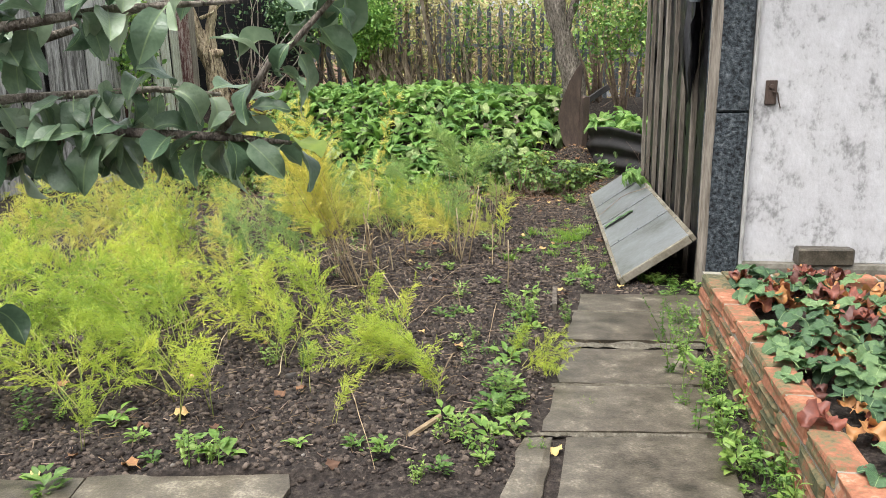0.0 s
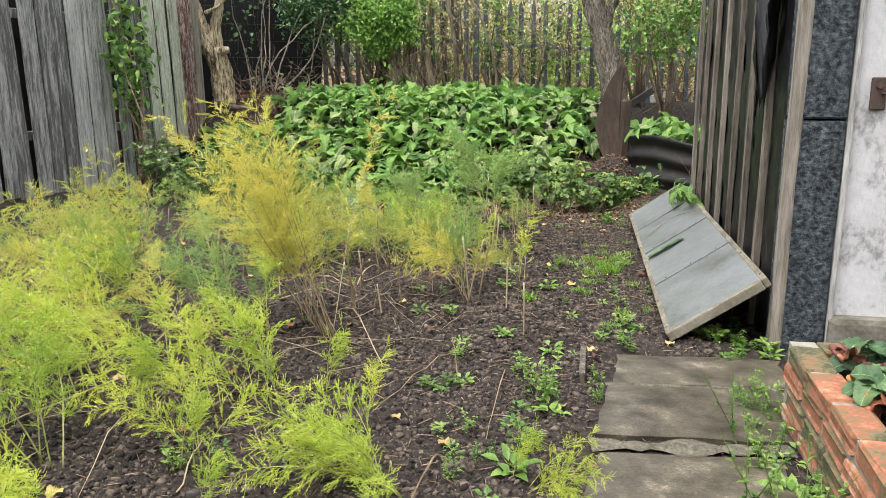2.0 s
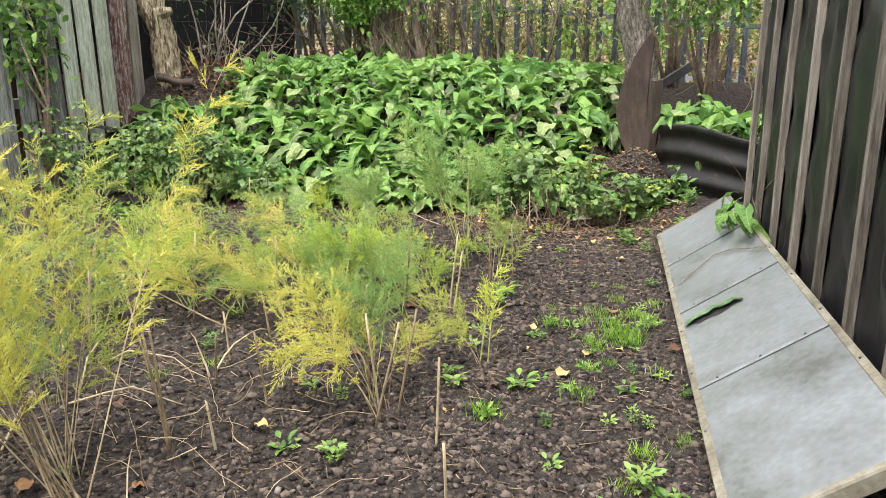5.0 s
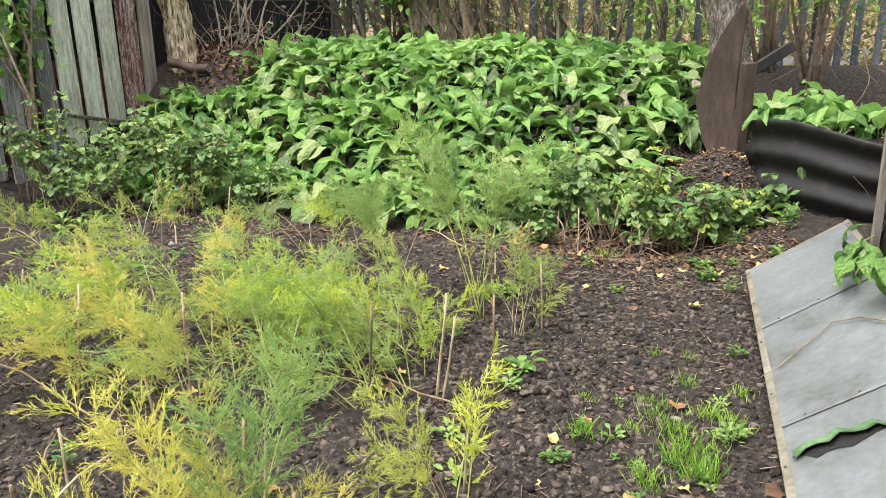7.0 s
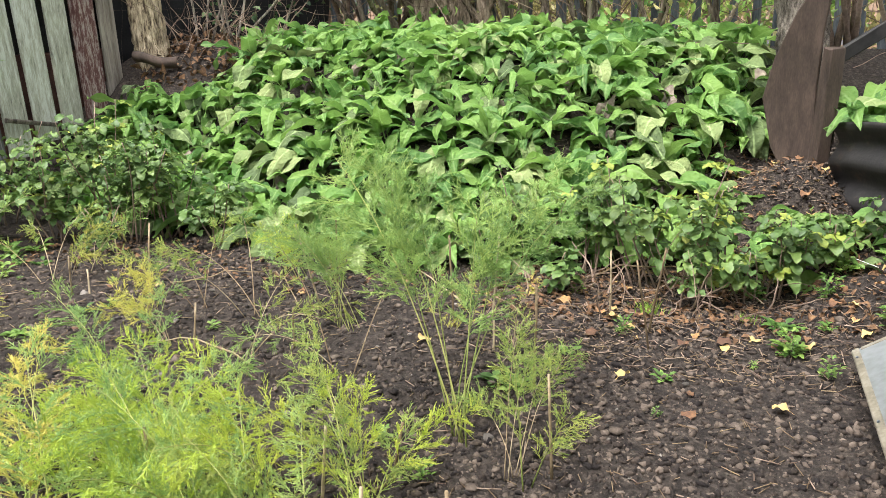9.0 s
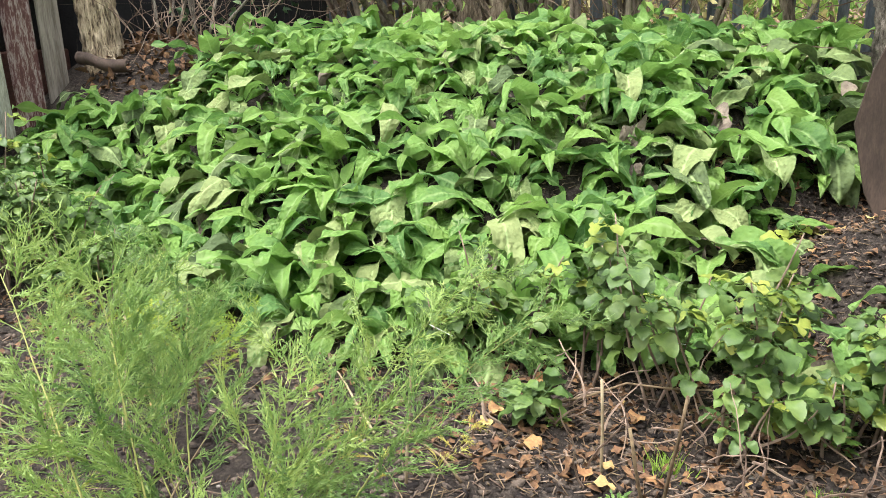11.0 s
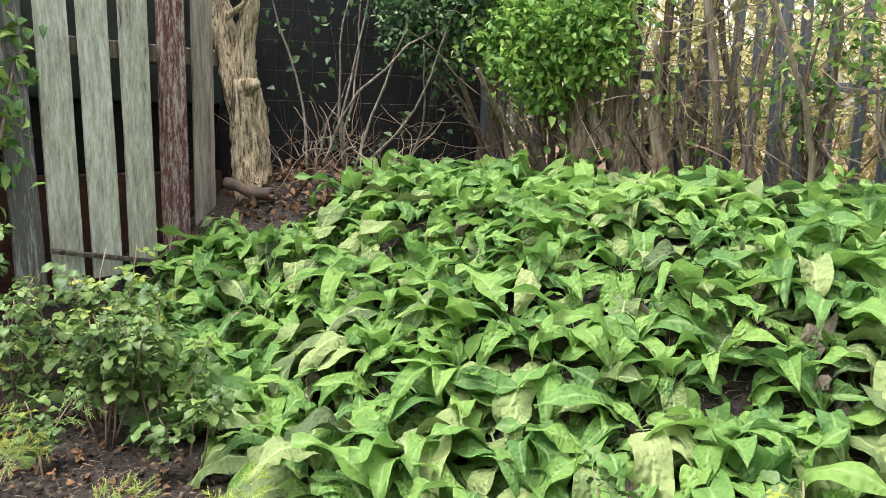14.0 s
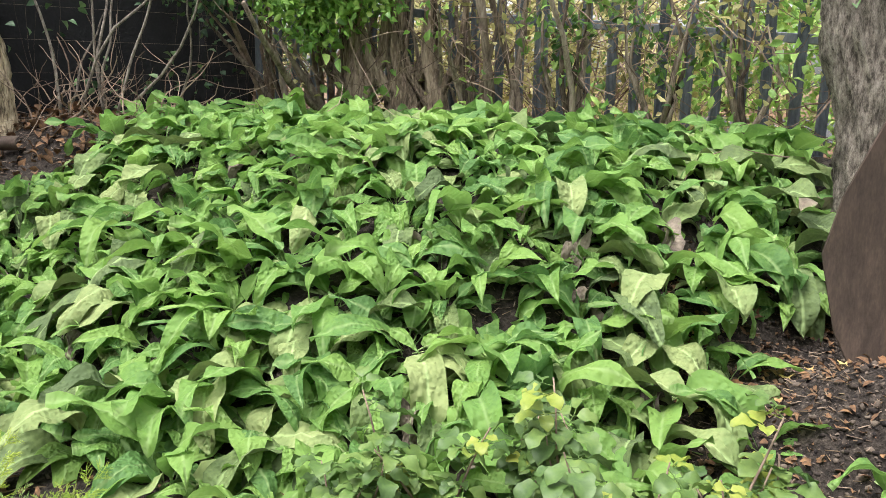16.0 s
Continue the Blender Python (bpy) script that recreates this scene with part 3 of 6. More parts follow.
# ---- shed ----
SHED = pose(1.536, 4.52, -0.24, 0, 0, -8.2)
shed = thing("shed", SHED, "old garden shed with whitewashed front and black felt side under battens", "shed", kind="")
W_, D_, H_ = 3.2, 3.27, 2.5


def block(name, x, y, z, sx, sy, sz, mat, parent, label="", bevel=0.006, jit=0.0, seed=0, rot=(0, 0, 0), cuts=0, shade=False):
    ob = part(name, boxy(sx, sy, sz, bevel, jit, seed, cuts), mat, parent, label, shade)
    ob.matrix_basis = pose(x, y, z, *rot)
    return ob


block("pier_block", 0.105, 0.10, -0.3, 0.21, 0.2, 1.335, PIER, shed, "dark blue-grey roughcast pier block", 0.008, 0.002, 1, cuts=6)
block("pier_block", 0.105, 0.10, 1.042, 0.21, 0.2, 1.46, PIER, shed, "dark blue-grey roughcast pier block", 0.008, 0.002, 2, cuts=6)
block("door_post", 0.224, 0.06, -0.1, 0.022, 0.13, 2.6, GREYWOOD, shed, "thin weathered door post", 0.003)
block("plinth", 1.7, 0.08, -0.35, 2.95, 0.26, 0.51, PLINTH, shed, "rough mossy concrete plinth", 0.02, 0.012, 3)
block("front_wall", 1.72, 0.10, 0.16, 2.96, 0.14, 2.34, WHITEWASH, shed, "flaking whitewashed boarded front", 0.004)
block("felt_wall", 0.06, 1.74, -0.2, 0.06, 3.05, 2.7, FELT, shed, "black roofing felt on the shed side", 0.004, 0.0)
block("back_wall", 1.6, D_ + 0.05, -0.2, 3.1, 0.08, 2.7, FELT, shed, "", 0.004)
block("far_wall", 3.17, 1.7, -0.2, 0.06, 3.1, 2.7, FELT, shed, "", 0.004)
block("roof", 1.6, 1.65, 2.5, 3.6, 3.8, 0.08, FELT, shed, "felted flat roof", 0.01)
block("corner_post", 0.0, 0.03, -0.1, 0.05, 0.07, 2.6, BATTEN, shed, "pale weathered corner post", 0.006, 0.003, 5, (0, 0.3, 0), cuts=5)
for i, y in enumerate((0.50, 0.93, 1.39, 1.86, 2.34, 2.82, 3.22)):
    block("batten", -0.012, y, -0.08 + rnd.uniform(-0.03, 0.05), 0.034, rnd.uniform(0.032, 0.042), 2.55, BATTEN, shed, "", 0.004, 0.0025, 20 + i,
          (rnd.uniform(-0.7, 0.7), 0, rnd.uniform(-4, 4)), cuts=6)
# latch on the white front
latch = block("latch", 0.325, 0.022, 1.08, 0.062, 0.014, 0.135, RUST, shed, "rusty iron latch plate", 0.004)
v, f = tube([(0.01, -0.012, 0.07), (0.03, -0.022, 0.065), (0.036, -0.024, 0.03), (0.052, -0.02, -0.02)], [0.005, 0.005, 0.004, 0.003])
mk("latch_tongue", v, f, RUST, latch)
v, f = tube([(0.0, -0.006, 0.10), (0.0, -0.018, 0.10)], [0.014, 0.012], 8)
mk("latch_knob", v, f, RUST, latch)


def torn_plastic():
    nx, nz = 9, 16
    vs = []
    for j in range(nz):
        for i in range(nx):
            u, w = i / (nx - 1), j / (nz - 1)
            wide = 0.58 * (1 - 0.55 * w ** 1.4)
            vs.append((-0.03 - 0.035 * math.sin(u * 9 + w * 2) - 0.03 * w + 0.012 * rnd.uniform(-1, 1), 0.52 + (u - 0.5) * wide + 0.05 * math.sin(w * 5),
                       2.1 - w * (0.85 + 0.22 * math.sin(i * 2.1))))
    fs = [(j * nx + i, j * nx + i + 1, (j + 1) * nx + i + 1, (j + 1) * nx + i) for j in range(nz - 1) for i in range(nx - 1)]
    ob = mk("torn_sheet", vs, fs, PLASTIC, shed, "torn black plastic sheet hanging down", True)
    ob.modifiers.new("thick", "SOLIDIFY").thickness = 0.004


torn_plastic()


def wrinkled_sheets():
    """Loose black sheets stapled between the battens."""
    edges = [0.16, 0.50, 0.93, 1.39, 1.86, 2.34, 2.82, 3.22]
    for b in range(7):
        nx, nz = 10, 46
        vs = []
        for j in range(nz):
            for i in range(nx):
                y = edges[b] + (edges[b + 1] - edges[b]) * i / (nx - 1)
                z = -0.05 + 2.55 * j / (nz - 1)
                q = Vector((y * 6, z * 2.2, b * 5.0))
                w = noise.noise(q) + 0.8 * noise.noise(q * 2.3) + 0.55 * noise.noise(q * 5.1)
                vs.append((0.014 - 0.022 * w - 0.006 * math.sin(math.pi * i / (nx - 1)), y, z))
        fs = [(j * nx + i, j * nx + i + 1, (j + 1) * nx + i + 1, (j + 1) * nx + i) for j in range(nz - 1) for i in range(nx - 1)]
        ob = mk("felt_sheet", vs, fs, PLASTIC, shed, "creased loose black sheet between battens", True)
        ob.modifiers.new("thick", "SOLIDIFY").thickness = 0.003


wrinkled_sheets()
v, f = tube([(-0.08, 0.26, 1.66), (-0.075, 0.25, 1.74), (-0.07, 0.24, 1.80)], [0.032, 0.034, 0.036], 12)
mk("tin_can", v, f, STEEL, shed, "dull tin can nailed to the boards")
coping = block("loose_brick", 0, 0, 0, 0.31, 0.11, 0.10, SLAB, None, "", 0.01, 0.003, 8)
coping.matrix_basis = SHED @ pose(0.685, -0.0, 0.162, 0, 0, 3)
tagged(coping, "grey-brown loose block resting on the plinth", "brick")


# ---- leaning lid of a cold frame ----
def cold_frame_lid():
    a, b, c = Vector((1.085, 4.61, -0.240)), Vector((1.515, 4.58, 0.055)), Vector((1.54, 8.02, -0.322))
    ey = c - a
    length = ey.length
    ey.normalize()
    ex = (b - a) - ey * (b - a).dot(ey)
    width = ex.length
    ex.normalize()
    ez = ex.cross(ey)
    m = Matrix((ex, ey, ez)).transposed().to_4x4()
    m.translation = a
    lid = thing("cold_frame_lid", m, "cloudy grey cold frame lid with wooden rim leaning on the shed", "cold frame")
    k = 4
    cutsy = [0.0, 0.87, 1.72, 2.57, length]
    for i in range(k):
        y0, y1 = cutsy[i], cutsy[i + 1]
        block("panel", width / 2, (y0 + y1) / 2, 0.030, width - 0.05, y1 - y0 - 0.012, 0.006, SHEETGREY, lid, "dirty translucent sheet", 0.002)
        if i:
            block("crossbar", width / 2, y0, 0.036, width - 0.05, 0.022, 0.008, SHEETGREY, lid, "", 0.003)
    for x in (0.014, width - 0.014):
        block("side_rail", x, length / 2, -0.01, 0.03, length, 0.05, LIDFRAME, lid, "weathered wooden rail", 0.005, 0.0015, 4)
    for y in (0.014, length - 0.014):
        block("end_rail", width / 2, y, -0.012, width - 0.06, 0.03, 0.05, LIDFRAME, lid, "weathered wooden rail", 0.005, 0.0015, 5)
    for i in range(8):
        for x in (0.014, width - 0.014):
            v, f = tube([(x, 0.08 + i * (length - 0.16) / 7, 0.038), (x, 0.08 + i * (length - 0.16) / 7, 0.044)], [0.005, 0.004], 7)
            mk("screw", v, f, STEEL, lid)
    for i in range(1, k):
        for x in (0.10, 0.26, 0.42):
            v, f = tube([(x, cutsy[i], 0.044), (x, cutsy[i], 0.049)], [0.005, 0.004], 7)
            mk("screw", v, f, STEEL, lid)
    # ragged tear with a curled flap, and a dead bramble lying across
    low, high = [], []
    for q in range(9):
        u = q / 8
        mid = (0.035 + 0.25 * u, 1.53 - 0.03 * u + 0.012 * math.sin(q * 2.1))
        half = 0.005 + 0.035 * math.sin(math.pi * u) ** 0.7 + 0.006 * math.sin(q * 3.7)
        low.append((mid[0], mid[1] - half, 0.0385))
        high.append((mid[0] + 0.01, mid[1] + half, 0.0385))
    mk("tear", low + high, [(q, q + 1, q + 10, q + 9) for q in range(8)], FELT, lid, "ragged dark tear")
    flap = [(x, y, 0.040) for x, y, _ in high] + [(x, y - 0.022, 0.058) for x, y, _ in high] + [(x + 0.004, y - 0.045 + 0.008 * (q % 3), 0.050) for q, (x, y, _) in enumerate(high)]
    ob = mk("torn_flap", flap, [(r * 9 + q, r * 9 + q + 1, r * 9 + q + 10, r * 9 + q + 9) for r in (0, 1) for q in range(8)], DARKHEDGE, lid, "curled mossy flap", True)
    ob.modifiers.new("thick", "SOLIDIFY").thickness = 0.002
    v, f = tube([(0.50, 1.94, 0.06), (0.44, 2.05, 0.052), (0.36, 2.22, 0.048), (0.27, 2.29, 0.046), (0.15, 2.20, 0.045), (0.06, 2.13, 0.046), (-0.02, 2.09, 0.05)], [0.003, 0.003, 0.0028, 0.0026, 0.0024, 0.002, 0.0016], 5)
    bramble = mk("bramble_runner", v, f, TWIG, None, "", True)
    bramble.matrix_basis = m
    tagged(bramble, "thin dry bramble runner lying across the lid", "bramble")
    return m


LID = cold_frame_lid()


# ---- raised brick bed ----
def raised_bed():
    m = pose(1.262, 3.72, -0.210, 0, 0, -8.2)
    bed = thing("raised_bed", m, "low red brick raised bed with mossy worn edges", "raised bed")
    meshes = []
    for s in range(5):
        me = bpy.data.meshes.new("brick")
        bm = boxy(0.104, 0.224, 0.068, 0.010, 0.0045, 40 + s, 2)
        bm.to_mesh(me)
        bm.free()
        me.materials.append(BRICK)
        meshes.append(me)
    length, courses = 2.85, 4
    for c in range(courses):
        z = c * 0.077 + 0.004
        off = (c % 2) * 0.115
        n = int(length / 0.234)
        for i in range(n):
            share("brick", meshes[rnd.randrange(5)], bed, pose(0.055 + rnd.uniform(-0.004, 0.004), -0.118 - i * 0.234 - off * 0.5, z,
                                                             rnd.uniform(-1, 1), rnd.uniform(-1, 1), rnd.uniform(-1.2, 1.2)))
        for i in range(6):
            share("brick", meshes[rnd.randrange(5)], bed, pose(0.24 + i * 0.234 - off * 0.3, -0.055 + rnd.uniform(-0.004, 0.004), z, 0, 0, 90 + rnd.uniform(-1.5, 1.5)))
    mk("mortar_core", *box_arrays(0.055, -length / 2, 0.0, 0.084, length, 0.295), MORTAR, bed, "mossy mortar")
    mk("mortar_core", *box_arrays(0.85, -0.055, 0.0, 1.5, 0.084, 0.295), MORTAR, bed, "mossy mortar")
    mk("bed_soil", *box_arrays(0.9, -length / 2 - 0.05, 0.0, 1.55, length - 0.12, 0.25), SOIL, bed, "dark soil filling the bed")
    return m


def box_arrays(cx, cy, z, sx, sy, sz):
    vs = [(cx + sx * i / 2, cy + sy * j / 2, z + sz * k) for k in (0, 1) for j in (-1, 1) for i in (-1, 1)]
    return vs, [(0, 2, 3, 1), (4, 5, 7, 6), (0, 1, 5, 4), (2, 6, 7, 3), (0, 4, 6, 2), (1, 3, 7, 5)]


BED = raised_bed()


# ---- wooden fence by the heap, and the older one before it ----
def plank_fence():
    fence = thing("plank_fence", pose(0, 0, 0), "weathered grey plank fence with gaps and a red-painted post", "fence")
    a, b = Vector((-3.39, 11.10)), Vector((-3.62, 9.86))
    d = (b - a).normalized()
    ang = math.degrees(math.atan2(d.y, d.x))
    spots = [(-0.03, 0.165, BATTEN, "plank", 0.05), (0.20, 0.155, REDPOST, "post", 0.04), (0.45, 0.195, GREENWOOD, "plank", 0.04), (0.70, 0.19, GREENWOOD, "plank", -0.02),
             (0.95, 0.19, GREENWOOD, "plank", -0.10), (1.17, 0.17, GREYWOOD, "plank", -0.15)]
    for i, (s, w, mat, nm, z0) in enumerate(spots):
        q = a + d * s
        lean = (0.0, 0.6, 1.0, 1.2, 1.6, 2.6)[i]
        block(nm, q.x, q.y, z0, w, 0.10 if nm == "post" else 0.026, 2.7, mat, fence, "post with peeling dark red paint" if nm == "post" else "", 0.004, 0.002, 60 + i,
              (0, lean + rnd.uniform(-0.4, 0.4), ang + rnd.uniform(-2, 2)), cuts=6)
    mid = (a + b) / 2
    for z in (1.35, 2.3):
        block("rail", mid.x - 0.075, mid.y, z, 1.9, 0.06, 0.12, BATTEN, fence, "split timber rail behind the planks", 0.01, 0.004, 7, (0, 0, ang))
    block("foot_rail", mid.x + 0.05, mid.y - 0.1, 0.10, 0.75, 0.03, 0.03, BATTEN, fence, "thin grey stick nailed across the foot", 0.004, 0.003, 8, (0, -12, ang))
    # One black panel draws both the wire mesh and the dark hollow behind.
    block("net_panel", mid.x + 0.01, mid.y + 0.15, -0.12, 0.26, 0.012, 0.20, FELT, fence, "black panel for wire netting and the darkness behind it", 0.004, 0.003, 8, (0, -12, ang))


def old_fence():
    fence = thing("board_fence", pose(0, 0, 0), "tall close-boarded grey fence of uneven split planks", "fence")
    a, b = Vector((-3.72, 9.75)), Vector((-4.95, 6.2))
    d = (b - a).normalized()
    ang = math.degrees(math.atan2(d.y, d.x))
    s, i = 0.0, 0
    while s < (b - a).length:
        w = rnd.uniform(0.15, 0.21)
        q = a + d * (s + w / 2)
        block("plank", q.x + rnd.uniform(-0.01, 0.01), q.y, gz(q.x, q.y) - 0.02 + rnd.uniform(-0.05, 0.05), w - 0.012, 0.024, 2.6 + rnd.uniform(-0.1, 0.1), GREYWOOD,
              fence, "", 0.004, 0.003, 90 + i, (rnd.uniform(-0.5, 0.5), rnd.uniform(-0.9, 0.9), ang + rnd.uniform(-4, 4)), cuts=6)
        s += w + rnd.choice([0.0, 0.008, 0.02, 0.03])
        i += 1
    mid = (a + b) / 2
    for z in (0.35, 1.5):
        block("rail", mid.x - 0.07, mid.y, z, (b - a).length, 0.05, 0.09, GREYWOOD, fence, "", 0.006, 0.003, 9, (0, 0, ang))


plank_fence()
old_fence()
# neighbour's hut close behind the planks
hut = thing("neighbour_hut", pose(-4.1, 10.3, -0.4, 0, 0, -10), "neighbour's dark green hut on a low red wall", "hut")
block("hut_wall", -0.12, 0.35, 1.50, 0.5, 2.2, 1.6, DARKGREEN, hut, "dark green boarded wall", 0.01)
block("hut_base", -0.05, 0.35, 0.0, 0.4, 2.2, 1.0, REDWALL, hut, "low brown-red wall", 0.01, 0.01)
block("hut_gap", -0.2, 0.35, 1.0, 0.4, 2.2, 0.5, FELT, hut, "black strip between the hut wall and its base", 0.01)
lean_to = thing("neighbour_shed", pose(-4.85, 8.0, -0.4, 0, 0, -19), "dark felted shed wall close behind the boards", "shed")
block("side_wall", -0.1, 0, 0, 0.3, 4.2, 2.9, FELT, lean_to, "", 0.01)


# ---- unseen house, added behind: closes the garden, cuts skylight on the white front ----
house = thing("house", pose(-1, -6.0, -0.05), "unseen brick house added behind the garden to cut skylight", "house", kind="structure")
block("wall", 0, 0, 0, 14, 0.3, 4.6, REDWALL, house, "red-brown wall of the added house, blocking skylight", 0.01)
block("roof", 0, -1.8, 4.6, 14.6, 4.4, 0.3, FELT, house, "dark roof of the added house", 0.02)


# ---- steel palisade ----
def palisade():
    fence = thing("palisade_fence", pose(0, 0, 0), "grey galvanised steel palisade fence with vertical pales and rails", "fence")
    a, b = Vector((-2.75, 13.05)), Vector((5.2, 12.15))
    d = (b - a).normalized()
    ang = math.degrees(math.atan2(d.y, d.x))
    length = (b - a).length
    # W-section pale
    prof = [(-0.034, 0.0), (-0.020, 0.012), (-0.007, 0.002), (0.007, 0.002), (0.020, 0.012), (0.034, 0.0)]
    back = [(x, y - 0.003) for x, y in reversed(prof)]
    ring = prof + back
    n = len(ring)
    vs = [(x, y, 0.0) for x, y in ring] + [(x, y, 2.0) for x, y in ring] + [(x * 0.15, y, 2.12) for x, y in ring]
    fs = [(k * n + i, k * n + (i + 1) % n, (k + 1) * n + (i + 1) % n, (k + 1) * n + i) for k in (0, 1) for i in range(n)]
    me = bpy.data.meshes.new("pale")
    me.from_pydata(vs, [], fs)
    me.materials.append(STEEL)
    count = int(length / 0.162)
    for i in range(count):
        q = a + d * (i * 0.162)
        top = 1.34 - 0.07 * q.x
        share("pale", me, fence, pose(q.x, q.y - 0.03, top - 1.50, rnd.uniform(-1.0, 1.0), rnd.uniform(-1.2, 1.2), ang + 180))
    slope = math.degrees(math.atan(0.07))
    for dz in (0.0, -1.15):
        mid = (a + b) / 2
        block("rail", mid.x, mid.y + 0.01, 1.34 - 0.07 * mid.x + dz - 0.04, length, 0.045, 0.06, STEEL, fence, "", 0.004, 0, 3, (0, slope, ang))
    for s in (0.15, 2.9, 5.65):
        q = a + d * s
        block("post", q.x, q.y + 0.05, -0.2, 0.09, 0.05, 2.35 - 0.07 * q.x, STEEL, fence, "", 0.006, 0, 4, (0, 0, ang))


palisade()


# ---- corrugated iron retaining sheet, rusty blade and its post ----
def corrugated():
    a, b = Vector((1.83, 9.83)), Vector((2.75, 8.35))
    d = (b - a)
    nrm = Vector((-d.y, d.x)).normalized()
    nz, nx = 40, 14
    vs = []
    for j in range(nz):
        w = j / (nz - 1)
        for i in range(nx):
            u = i / (nx - 1)
            q = a + d * u
            off = 0.027 * math.sin(w * math.pi * 2 * 3.3 + 0.4 * math.sin(u * 4)) + 0.03 * math.sin(u * 5) + 0.008 * noise.noise(Vector((u * 9, w * 9, 3)))
            vs.append((q.x - nrm.x * off, q.y - nrm.y * off, -0.42 + w * (0.66 + 0.04 * math.sin(u * 7)) + 0.03 * u))
    fs = [(j * nx + i, j * nx + i + 1, (j + 1) * nx + i + 1, (j + 1) * nx + i) for j in range(nz - 1) for i in range(nx - 1)]
    ob = mk("corrugated_sheet", vs, fs, BLACKIRON, shade=True)
    ob.modifiers.new("thick", "SOLIDIFY").thickness = 0.004
    tagged(ob, "bent black corrugated iron sheet holding back the soil", "iron sheet")


corrugated()


def rusty_blade():
    base = thing("scrap_sheet", pose(1.66, 10.05, 0, 0, 0, -25), "tall pointed rust-brown steel blade stuck in the heap", "scrap metal")
    outline = [(-0.02, -0.15), (-0.13, 0.05), (-0.20, 0.33), (-0.15, 0.55), (-0.05, 0.80), (0.06, 0.98), (0.10, 1.02), (0.13, 0.97), (0.10, 0.70), (0.09, 0.40),
               (0.10, 0.12), (0.08, -0.15)]
    bm = bmesh.new()
    lo = [bm.verts.new((x, 0.04 * math.cos(z * 2) + 0.25 * x * x, z)) for x, z in outline]
    fa = bm.faces.new(lo)
    ex = bmesh.ops.extrude_face_region(bm, geom=[fa])
    bmesh.ops.translate(bm, vec=(0, 0.03, 0), verts=[g for g in ex["geom"] if isinstance(g, bmesh.types.BMVert)])
    bmesh.ops.triangulate(bm, faces=[q for q in bm.faces if len(q.verts) > 4])
    bmesh.ops.recalc_face_normals(bm, faces=bm.faces)
    bmesh.ops.bevel(bm, geom=[e for e in bm.edges if len(e.link_faces) == 2 and e.calc_face_angle(0) > 0.9], offset=0.006, segments=1, affect="EDGES")
    part("blade", bm, RUST, base, "", False)


rusty_blade()
block("old_post", 1.78, 10.0, -0.5, 0.09, 0.08, 1.12, RUST, None, "", 0.01, 0.006, 21, (0, 2, 20), cuts=5)
tagged(bpy.data.objects["old_post"], "short rotting brown timber post beside the iron sheet", "post")
bar = block("iron_bar", 1.80, 10.1, 0.52, 0.075, 0.055, 0.40, BLACKIRON, None, "", 0.006, 0.002, 22, (-10, 58, 0))
tagged(bar, "dark rusted steel bar jutting out beside the post", "metal bar")


# ---- trees ----
def tree(name, label, trunk_lines, mat, group=""):
    """A trunk of limbs; each limb: points and radii."""
    x, y, z = trunk_lines[0][0][0]
    t = thing(name, pose(x, y, z), label, "tree", group)
    for i, (pts, rad) in enumerate(trunk_lines):
        fine, rr = [], []
        for k in range(len(pts) - 1):
            p0, p1 = Vector(pts[k]), Vector(pts[k + 1])
            for s in range(12):
                fine.append(p0.lerp(p1, s / 12))
                rr.append(rad[k] + (rad[k + 1] - rad[k]) * s / 12)
        fine.append(Vector(pts[-1]))
        rr.append(rad[-1])
        v, f = tube(fine, rr, 44)
        out = []
        for k, q in enumerate(v):
            w, ring = Vector(q), min(k // 44, len(rr) - 1)
            ray = w - fine[ring]
            a = math.atan2(ray.y, ray.x) + w.z * 0.9
            ridge = abs(noise.noise(Vector((math.cos(a) * 3.2, math.sin(a) * 3.2, w.z * 1.6 + i))))
            grain = noise.noise(Vector((math.cos(a) * 9, math.sin(a) * 9, w.z * 7 + i)))
            out.append(w + ray * (0.35 * noise.noise(w * 3.0) + 0.55 * ridge - 0.2 + 0.22 * grain + 0.16 * abs(noise.noise(Vector((math.cos(a) * 8, math.sin(a) * 8, w.z * 2.2 + i * 3))))) - Vector((x, y, z)))
        mk("trunk" if i == 0 else "limb", out, f, mat, t, "", True)
    return t


elder = tree("old_elder", "gnarled pale-barked forking tree with a cut stub by the fence",
             [([(-3.12, 11.38, 0.34), (-3.15, 11.36, 0.62), (-3.18, 11.36, 1.0), (-3.26, 11.36, 1.23), (-3.36, 11.36, 1.47), (-3.52, 11.38, 1.85), (-3.7, 11.4, 2.4)], [0.20, 0.135, 0.115, 0.12, 0.11, 0.09, 0.06]),
              ([(-3.25, 11.36, 1.18), (-3.21, 11.36, 1.5), (-3.14, 11.36, 1.75), (-3.08, 11.38, 2.3)], [0.09, 0.075, 0.065, 0.04]),
              ([(-3.26, 11.34, 1.20), (-3.12, 11.30, 1.22), (-3.03, 11.28, 1.24)], [0.07, 0.05, 0.035]),
              ([(-3.14, 11.36, 0.5), (-3.02, 11.3, 0.42), (-2.88, 11.24, 0.37)], [0.09, 0.06, 0.03]),
              ([(-3.30, 11.3, 1.7), (-3.12, 11.25, 1.76), (-2.95, 11.2, 1.9)], [0.025, 0.02, 0.012])], BARK)
